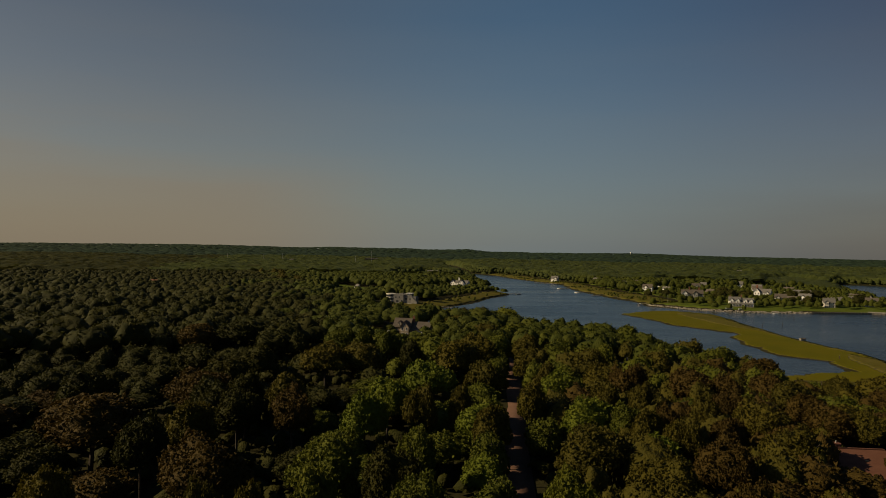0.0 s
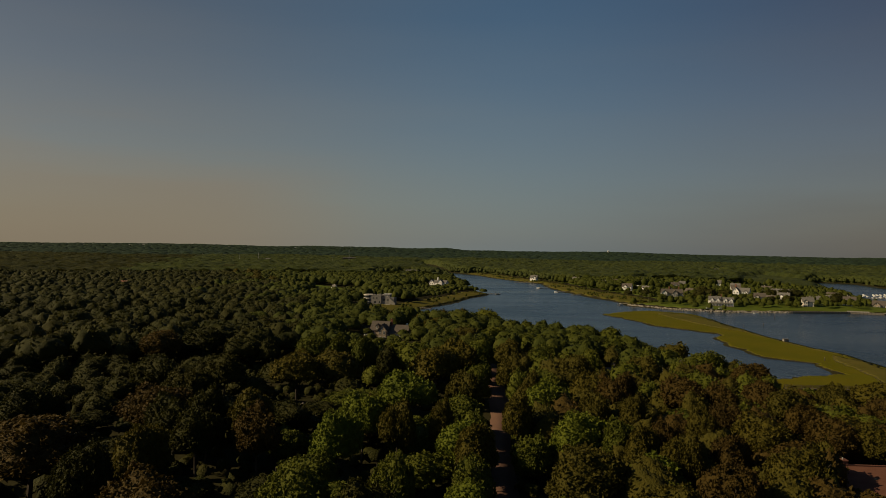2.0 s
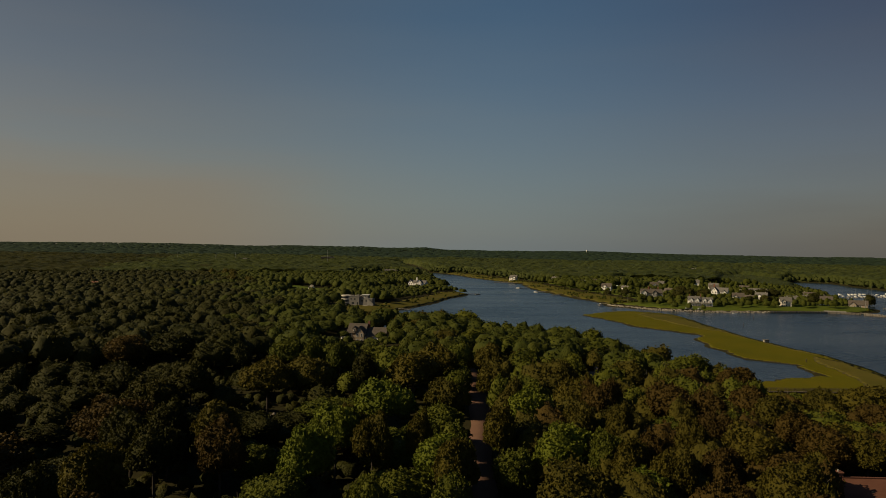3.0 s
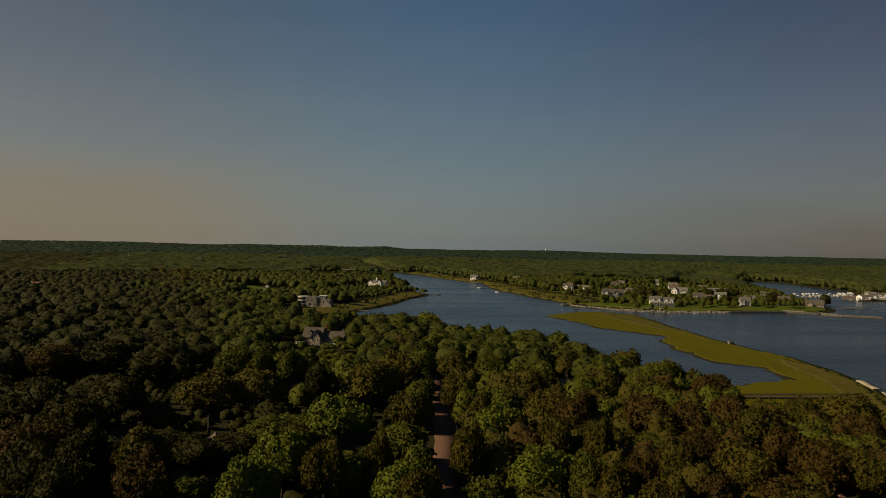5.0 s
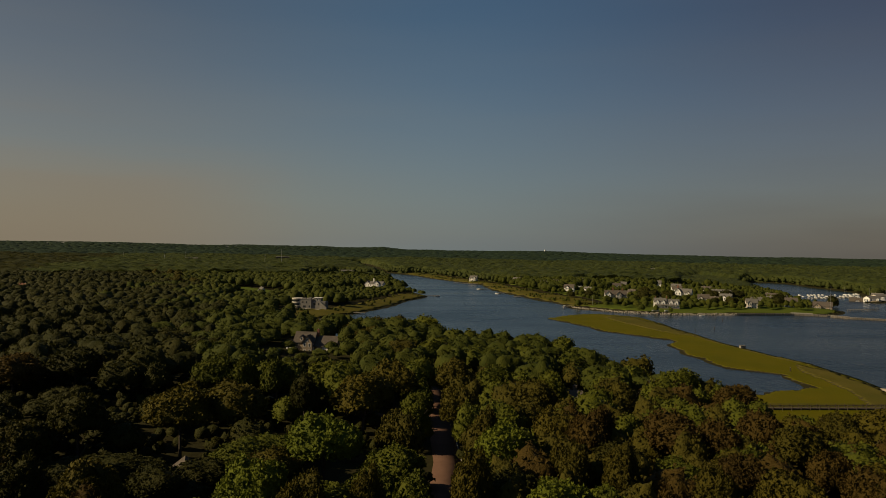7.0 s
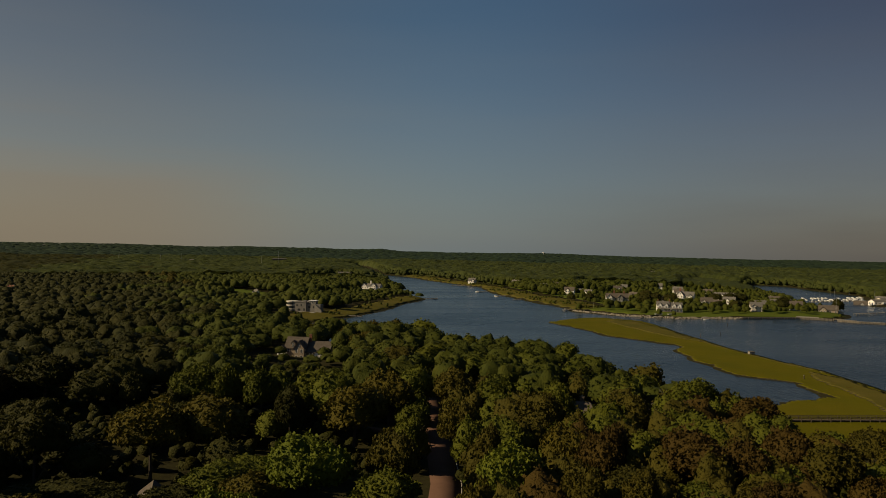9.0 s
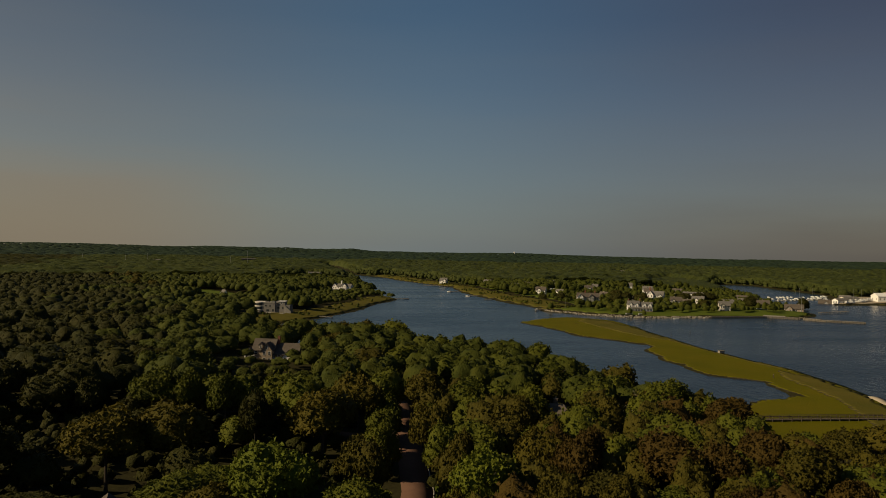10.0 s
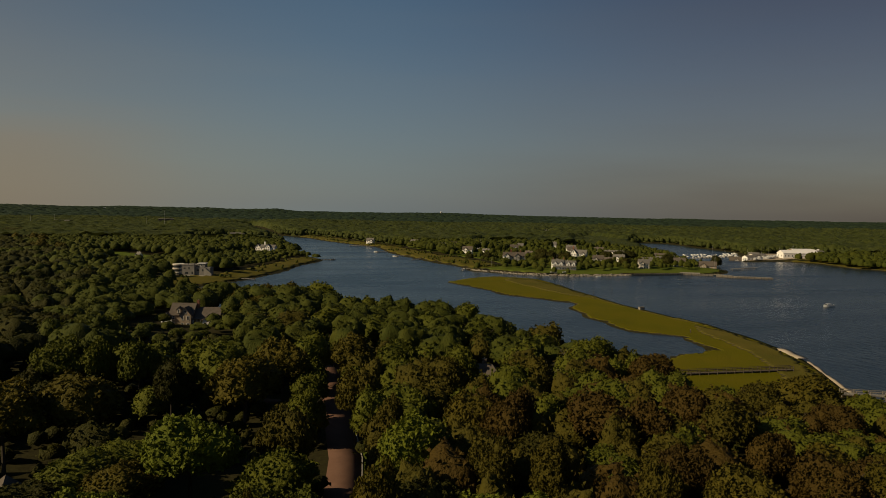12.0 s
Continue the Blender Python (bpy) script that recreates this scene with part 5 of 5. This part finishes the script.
# the pale flat-roofed villa
h = thing("villa", pose(-32, 554, gz(-32, 550) - 0.2, 0, 0, -16), "pale flat-roofed modern villa with a rounded end by the river", "villa")
part("wall", boxes((-9, -3.5, -1, 2, 5, 7.0), bevel=0.05), GREY_RENDER, h)
part("wing", boxes((2, -2.5, -1, 12.5, 4, 5.6), bevel=0.05), GREY_RENDER, h, "grey rendered lower wing")
part("penthouse", boxes((3.5, -1.0, 5.6, 8.5, 3.5, 8.0), bevel=0.05), GREY_RENDER, h)
part("penthouse_roof", boxes((3.1, -1.5, 8.0, 8.9, 4.0, 8.3)), TRIM, h)
part("parapet", boxes((-9.2, -3.7, 7.0, 2.2, -3.4, 7.5), (-9.2, 4.9, 7.0, 2.2, 5.2, 7.5)), CONCRETE, h)
part("round_tower", tube(bmesh.new(), (-9.5, 0, -1), (-9.5, 0, 7.2), 4.0, 4.0, 24), GREY_RENDER, h)
for zz in (1.6, 4.2, 6.9):
    part("band", tube(bmesh.new(), (-9.5, 0, zz), (-9.5, 0, zz + 0.75), 4.4, 4.4, 24), CREAM, h, "pale curved balcony band")
for zz in (3.0, 5.7):
    part("strip_window", tube(bmesh.new(), (-9.5, 0, zz - 0.45), (-9.5, 0, zz + 0.75), 4.06, 4.06, 24), GLASS, h, "dark strip of curved glass")
for wx, wz, ww, wh in ((-4.6, 4.9, 1.3, 0.9), (-1.6, 4.9, 0.8, 1.5), (0.6, 1.8, 1.1, 1.6), (-3.2, 1.7, 2.0, 1.5)):
    part("opening", boxes((wx - ww / 2, -3.53, wz - wh / 2, wx + ww / 2, -3.42, wz + wh / 2)), GLASS, h, "dark frameless window")
for wx, wz, ww, wh in ((4.2, 3.6, 1.6, 1.2), (7.4, 3.6, 0.9, 1.4)):
    part("opening", boxes((wx - ww / 2, -2.53, wz - wh / 2, wx + ww / 2, -2.42, wz + wh / 2)), GLASS, h, "dark frameless window")
part("parapet_block", boxes((-5.2, -3.3, 7.0, -2.4, -1.4, 8.0), (-0.6, -2.6, 7.0, 1.4, 0.2, 8.2)), GREY_RENDER, h)
window(h, pose(6, -1.0, 6.8))
bm = bmesh.new()
box(bm, 8.5, -3.4, -1, 13.5, -2.5, 5.4)
for v in bm.verts:
    if v.co.x < 9 and v.co.z > 5:
        v.co.z = 5.9
    elif v.co.z > 5:
        v.co.z = 1.6
part("stair_wall", bm, CONCRETE, h, "sloping pale stair wall")
part("terrace", boxes((-14, -8.5, -1.2, 10, -3.5, 0.35), bevel=0.06), CONCRETE, h)

# the white house on the wooded point
h = house_at(23, 814, -26, "long low white house with grey roofs on the wooded point", 2.0)
block(h, 2, 0, 16, 8, -1, 3.6, 2.6, "x", WHITE, ROOF_GREY, 5, 2, 1)
block(h, -9.5, 0.5, 6, 6, -1, 3.4, 3.2, "y", WHITE, ROOF_GREY, 2, 1, 1)
block(h, 3, -3.6, 5.5, 4, -1, 4.4, 2.6, "y", WHITE, ROOF_GREY, 2, 1, 2)
chimney(h, -2.2, 0, 3.5, 8.2, 1.3, TRIM)

# houses of the far bank, each with its own form
h = house_at(260, 586, -20, "large white gabled house with grey roofs facing the water", 0.2)
h.scale = (0.8, 0.85, 0.88)
block(h, -6.5, 0, 12, 9, -1, 6.6, 3.4, "x", WHITE, ROOF_GREY, 4, 2, 2, 1.15)
block(h, 6.5, 0.6, 12, 8, -1, 6.0, 3.2, "x", WHITE, ROOF_GREY, 4, 2, 2, 1.15)
for gx0 in (-9.6, -3.6, 4.0, 9.4):
    block(h, gx0, -4.2, 3.6, 3.0, -1, 6.8, 2.2, "y", WHITE, ROOF_GREY, 1, 0, 2, 1.15, 0.3)
porch(h, 0, -5.8, 24, 2.6, 0.2, 2.6, 9)
chimney(h, 0.2, 0.8, 6.0, 11.0, 1.0)
chimney(h, -11, 0.8, 6.0, 10.6, 0.9)
h = house_at(248, 670, -14, "wide grey-shingled house with white trim and many gables", 0.2)
block(h, 0, 0, 20, 9, -1, 6.4, 3.6, "x", GREY_SHINGLE, ROOF_BROWN, 6, 2, 2)
block(h, -7.5, -4.4, 5, 4, -1, 6.6, 2.8, "y", WHITE, ROOF_BROWN, 2, 1, 2)
block(h, 2.6, -4.4, 4.4, 4, -1, 6.6, 2.6, "y", GREY_SHINGLE, ROOF_BROWN, 2, 1, 2)
block(h, 8.4, -3.0, 4.4, 4, -1, 4.2, 2.6, "y", GREY_SHINGLE, ROOF_BROWN, 2, 1, 1)
chimney(h, -2.5, 0, 6.0, 11.4, 1.1)
chimney(h, 6.5, 0, 6.0, 11.2, 1.0)
h = house_at(338, 712, -38, "tall bright white house with steep grey gables", 0.2)
block(h, 0, 0, 16, 9, -1, 6.6, 3.8, "x", WHITE, ROOF_GREY, 5, 2, 2, 1.1)
block(h, -4.5, -4.5, 6, 4.5, -1, 7.2, 3.6, "y", WHITE, ROOF_GREY, 2, 1, 2, 1.1)
block(h, 5.0, -4.0, 5, 4, -1, 5.2, 2.8, "y", WHITE, ROOF_GREY, 2, 1, 2, 1.1)
chimney(h, -6.2, 1, 7.0, 13.0, 1.1)

WALLS = {"white": WHITE, "grey": GREY_SHINGLE, "tan": TAN_SHINGLE, "cream": CREAM}
ROOFS = {"grey": ROOF_GREY, "brown": ROOF_BROWN, "red": ROOF_RED}
# place, turn, width, storeys, wall, roof
VILLAGE = [(171, 1028, 10, 13, 2, "white", "grey"), (217, 946, -5, 15, 2, "white", "grey"), (226, 846, 20, 9, 2, "white", "grey"), (236, 776, 8, 13, 2, "white", "brown"),
           (256, 772, -12, 11, 1, "white", "grey"), (337, 981, 5, 22, 1, "tan", "red"), (324, 880, -8, 14, 2, "tan", "brown"), (323, 839, 12, 10, 2, "white", "grey"),
           (295, 743, -20, 12, 1, "cream", "brown"), (386, 881, 15, 11, 2, "white", "grey"), (302, 675, 6, 14, 1, "white", "grey")]
VILLAGE_2 = [(316, 630, 18, 12, 2, "cream", "brown"), (330, 640, -10, 16, 1, "white", "brown"), (338, 589, 24, 11, 2, "cream", "grey"), (399, 746, 4, 26, 1, "white", "grey"),
             (409, 672, 12, 10, 1, "white", "grey"), (412, 600, 8, 18, 1, "tan", "brown"), (433, 690, -15, 11, 1, "white", "grey"), (356, 764, 10, 12, 2, "white", "brown"),
             (241, 803, 30, 9, 1, "white", "grey"), (610, 1405, 0, 18, 2, "white", "grey"), (248, 874, 14, 11, 2, "grey", "brown")]
VILLAGE_3 = [(665, 1490, 12, 16, 2, "white", "grey"), (735, 1600, -8, 20, 2, "white", "brown"), (-86, 694, -10, 7, 1, "white", "grey"), (-168, 890, 14, 10, 2, "white", "grey"),
             (-283, 668, 5, 12, 2, "tan", "red"), (460, 1086, 8, 24, 2, "tan", "brown"), (435, 1145, -6, 12, 2, "white", "grey"), (660, 2100, 0, 40, 1, "cream", "grey"),
             (535, 715, 4, 16, 1, "grey", "brown"), (585, 746, -8, 14, 1, "white", "grey"), (280, 1010, 20, 12, 2, "tan", "brown"),
             (270, 840, 10, 12, 2, "white", "grey"), (262, 905, 0, 14, 1, "white", "grey"), (300, 800, 24, 11, 2, "white", "brown"), (372, 800, 8, 13, 2, "white", "grey"),
             (420, 820, 0, 14, 1, "cream", "brown"), (300, 935, 16, 12, 2, "white", "grey"), (352, 655, 5, 13, 2, "white", "grey"), (380, 650, 20, 12, 1, "white", "grey"),
             (386, 606, 12, 12, 2, "white", "brown"), (440, 720, 6, 14, 1, "white", "brown")]
WORDS = {"white": "white clapboard", "grey": "grey shingled", "tan": "tan shingled", "cream": "cream rendered"}
rv = np.random.RandomState(77)
for x, y, turn, w, floors, wl, rf in VILLAGE + VILLAGE_2 + VILLAGE_3:
    w = w * 0.82
    h = house_at(x, y, turn - 42, f"{'two-storey' if floors == 2 else 'low'} {WORDS[wl]} house with a {rf} roof among trees", -0.1, group="houses of the far bank")
    ev = 2.6 * floors + 0.8
    block(h, 0, 0, w, w * 0.55 if w < 30 else 12, -1, ev, 2.2 + 0.1 * min(w, 16), "x", WALLS[wl], ROOFS[rf], max(3, int(w / 3.2)), 2, floors, 1.1)
    block(h, w * rv.uniform(-0.3, 0.3), -w * 0.33 if w < 30 else -7, min(w * 0.36, 7), w * 0.25 if w < 30 else 5, -1, ev, min(w, 16) * 0.17, "y", WALLS[wl], ROOFS[rf], 2, 1, floors, 1.1)
    chimney(h, w * rv.uniform(-0.4, 0.4), 0.3, ev - 1, ev + 1.6 + 0.1 * min(w, 16), 0.8, ROCK)

# long sheds: place, turn, width, depth, eaves, rise, wall, roof, words
SHEDS = [(617, 712, -12, 42, 14, 5.5, 3.2, WHITE, TRIM, "large white boat shed with a pale metal roof"), (674, 748, -6, 24, 12, 4.5, 2.0, CREAM, ROOF_GREY, "low pale shed in the boatyard"),
         (700, 790, -6, 40, 12, 4.0, 1.6, TAN_SHINGLE, TRIM, "long tan boatyard shed with a pale roof"), (575, 728, 0, 18, 10, 3.4, 1.8, CREAM, ROOF_GREY, "low pale workshop in the boatyard"),
         (-14, 1204, 0, 22, 9, 4.6, 1.4, WHITE, ROOF_GREY, "long low white building by the narrows"), (-190, 1850, 0, 34, 14, 15, 0.8, ROOF_BROWN, ROOF_GREY, "tall brown block above the distant trees"),
         (-400, 1755, 0, 40, 14, 10, 1.5, ROOF_GREY, ROOF_GREY, "long grey building above the distant trees"), (545, 705, 6, 14, 8, 3.4, 2.0, WHITE, ROOF_GREY, "small white boathouse by the creek")]
for x, y, turn, w, d, ev, rise, wl, rf, words in SHEDS:
    h = thing("shed", pose(x, y, gz(x, y), 0, 0, turn), words, "shed")
    block(h, 0, 0, w, d, -1, ev + 1, rise, "x", wl, rf, int(w / 4), 2, 1, 1.2)
    part("door", boxes((-1.8, -0.1, -0.9, 1.8, 0.05, ev * 0.75), bevel=0.03), METAL, h, "wide sliding metal door", m=pose(w * 0.22, -d / 2, 0))


# ---------------------------------------------------------------- boats
def boat(x, y, turn, length, label, cabin=True, mast=False, z=0.0, group=""):
    ob = thing("motorboat" if not mast else "sailing_boat", pose(x, y, z, 0, 0, turn), label, "boat", group)
    n, bw = 8, length * 0.32
    bm = bmesh.new()
    rings = []
    for i in range(n + 1):
        u = i / n
        half = bw / 2 * (1 - max(0, (u - 0.45) / 0.55) ** 2.2) * (0.88 + 0.12 * min(1, u * 4))
        half = max(half, 0.02)
        sheer = length * (0.11 + 0.05 * u * u)
        xx = (u - 0.5) * length
        rings.append([bm.verts.new(p) for p in ((xx, -half, sheer), (xx, -half * 0.8, -0.1), (xx, 0, -0.4 + 0.3 * u), (xx, half * 0.8, -0.1), (xx, half, sheer),
                                                (xx, half * 0.86, sheer), (xx, half * 0.82, sheer - 0.25), (xx, -half * 0.82, sheer - 0.25), (xx, -half * 0.86, sheer))])
    for a, b in zip(rings, rings[1:]):
        for k in range(9):
            bm.faces.new((a[k], a[(k + 1) % 9], b[(k + 1) % 9], b[k]))
    bm.faces.new(rings[0][::-1])
    bm.faces.new(rings[-1])
    bmesh.ops.recalc_face_normals(bm, faces=bm.faces[:])
    part("hull", bm, GELCOAT, ob)
    h0 = length * 0.10
    if cabin:
        c = part("cabin", boxes((-length * 0.12, -bw * 0.33, h0 - 0.1, length * 0.24, bw * 0.33, h0 + length * 0.10), bevel=length * 0.015), GELCOAT, ob)
        part("windscreen", boxes((length * 0.242, -bw * 0.28, h0 + length * 0.04, length * 0.25, bw * 0.28, h0 + length * 0.09)), GLASS, c, "dark windscreen")
        part("roof", boxes((-length * 0.18, -bw * 0.36, h0 + length * 0.10, length * 0.26, bw * 0.36, h0 + length * 0.112)), GELCOAT, c)
    part("engine", boxes((-length * 0.54, -0.25, 0.1, -length * 0.49, 0.25, h0 + 0.3), bevel=0.05), METAL, ob, "grey outboard engine")
    if mast:
        part("mast", tube(bmesh.new(), (length * 0.08, 0, h0), (length * 0.08, 0, length * 1.35), 0.07, 0.05), METAL, ob)
        part("boom", tube(bmesh.new(), (length * 0.08, 0, h0 + 1.1), (-length * 0.4, 0, h0 + 1.1), 0.05, 0.04), METAL, ob)
    return ob


boat(313, 363, 186, 7.6, "white motorboat with a small cabin under way on the bay")
boat(268, 541, 175, 4.2, "small white skiff moored off the sea wall", False)
boat(179, 609, 70, 8.0, "white motorboat moored at the landing")
boat(150, 861, 160, 7.0, "white boat at a floating dock on the far bank")
boat(157, 786, 150, 6.0, "white boat at a timber dock on the far bank", False)
boat(40, 1262, 30, 8.0, "white boat lying in the narrows")
boat(84, 736, 10, 5.5, "white open boat at the dock on the point", False)
boat(128, 262, 100, 2.6, "small white dinghy in the marsh cove", False)
boat(240, 562, 8, 6.5, "white boat laid up on the lawn", True, z=gz(240, 562) + 0.7)
boat(250, 561, 6, 6.0, "white boat laid up beside the house", False, z=gz(250, 561) + 0.7)
first = boat(505, 768, 30, 9.5, "white motorboat berthed in the marina", group="boats in the marina")
yacht = boat(560, 790, 20, 10.0, "white sailing boat with a bare mast in the marina", False, True, group="boats in the marina")
rb = np.random.RandomState(8)
for i in range(16):
    for j, (oy, ox) in enumerate(((0, 0), (26, 16), (52, 30))):
        if rb.uniform() < 0.25 or (i == 0 and j == 0):
            continue
        x, y = 500 + ox + i * 6.2 + rb.uniform(-1, 1), 752 + oy + i * 1.5 + rb.uniform(-2, 2)
        if inside(WATERS, np.array([x]), np.array([y]))[0]:
            s = rb.uniform(0.5, 0.95)
            src = yacht if rb.uniform() < 0.2 else first
            copy_thing(src, Matrix.LocRotScale((x, y, 0), Euler((0, 0, radians(80 + rb.uniform(-12, 12)))), (s, s, s)))
for i in range(14):
    x, y = 532 + i * 5.5 + rb.uniform(-1, 1), 700 + i * 2.2 + rb.uniform(-4, 4)
    src = yacht if rb.uniform() < 0.15 else first
    copy_thing(src, pose(x, y, gz(x, y) + 1.0, 0, 0, 20 + rb.uniform(-25, 25)))
for i in range(30):
    x, y = 548 + i * 4.2 + rb.uniform(-1.5, 1.5), 699 + i * 1.9 + rb.uniform(-3, 8)
    if inside(WATERS, np.array([x]), np.array([y]))[0]:
        continue
    src = yacht if rb.uniform() < 0.12 else first
    s = rb.uniform(0.6, 1.05)
    copy_thing(src, Matrix.LocRotScale((x, y, gz(x, y) + 0.9), Euler((0, 0, radians(rb.uniform(-40, 60)))), (s, s, s)))
pier(498, 745, 590, 775, 2.0, 1.0, "long timber finger pier of the marina")


# ---------------------------------------------------------------- masts and small fixtures
def mast_tower(x, y, high, label, name="pole", arms=2, r=0.28):
    ob = thing(name, pose(x, y, gz(x, y)), label, "mast")
    part("shaft", tube(bmesh.new(), (0, 0, -1), (0, 0, high), r, r * 0.55), METAL, ob)
    for i in range(arms):
        zz = high * (0.9 - 0.12 * i)
        part("arm", boxes((-high * 0.03, -0.1, zz - 0.1, high * 0.03, 0.1, zz + 0.1)), METAL, ob)
    return ob


for px0, py0, hh in ((-405, 1735, 26), (-440, 1690, 24), (-530, 1690, 23)):
    mast_tower(px0, py0, hh, "grey steel power pole above the distant wood", "power_pole")
mast_tower(-150, 1452, 36, "tall thin radio mast above the distant wood", "radio_mast", 3, 0.3)
mast_tower(-215, 1700, 26, "slim grey pole above the distant wood", "power_pole", 1)
mast_tower(205, 612, 8, "slim white flagpole on the waterside lawn", "flagpole", 1, 0.1)
mast_tower(412, 590, 14, "bare flagpole on the point", "flagpole", 1, 0.14)

wt = thing("water_tower", pose(1140, 4140, gz(1140, 4140)), "white ball-shaped water tower on the wooded ridge", "water tower")
part("stem", tube(bmesh.new(), (0, 0, -2), (0, 0, 16), 2.2, 1.4, 14), TRIM, wt)
bm = bmesh.new()
bmesh.ops.create_uvsphere(bm, u_segments=18, v_segments=10, radius=5.5)
bmesh.ops.scale(bm, vec=(1, 1, 0.8), verts=bm.verts)
part("tank", bm, TRIM, wt, m=pose(0, 0, 19))
part("walkway", tube(bmesh.new(), (0, 0, 17.2), (0, 0, 17.7), 5.9, 5.9, 18), METAL, wt)

blind = thing("hunting_blind", pose(198, 366, gz(198, 366) + 0.2), "small pale timber box on the marsh", "hut")
part("wall", boxes((-1.3, -0.9, 0, 1.3, 0.9, 1.2), bevel=0.04), PALE_TIMBER, blind)
part("roof", boxes((-1.5, -1.1, 1.2, 1.5, 1.1, 1.32)), TIMBER, blind)
for i, (x, y) in enumerate(((227, 447), (209, 437), (262, 500), (180, 300))):
    po = thing("marker_post", pose(x, y, 0), "dark timber marker post standing in the water", "post", "marker posts")
    part("shaft", tube(bmesh.new(), (0, 0, -2.5), (0, 0, 1.8), 0.22, 0.18), BARK, po)
    part("cap", tube(bmesh.new(), (0, 0, 1.8), (0, 0, 1.95), 0.26, 0.2), TIMBER, po)

# clipped hedges on the waterside lawn
for x0, y0, n, turn in ((196, 622, 26, -4), (226, 614, 24, 2), (280, 596, 18, 4)):
    r = np.random.RandomState(int(x0))
    he = thing("hedge", pose(x0, y0, gz(x0, y0), 0, 0, turn), "clipped dark green hedge on the lawn", "hedge", "hedges")
    core = boxes((0, -1.0, -0.5, n, 1.0, 2.1), bevel=0.25)
    part("core", core, LEAF["dark"], he)
    P = np.stack([r.uniform(0, n, 500), r.choice([-1.0, 1.0], 500) * r.uniform(0.2, 1.05, 500), r.uniform(0.2, 2.2, 500)], axis=-1)
    d = r.normal(size=(500, 3)) * 0.28
    e = r.normal(size=(500, 3)) * 0.2
    part("foliage", mesh_of("foliage", np.stack([P - d, P - e, P + d, P + e], axis=1).reshape(-1, 3), [np.arange(2000).reshape(-1, 4)]), LEAF["dark"], he)
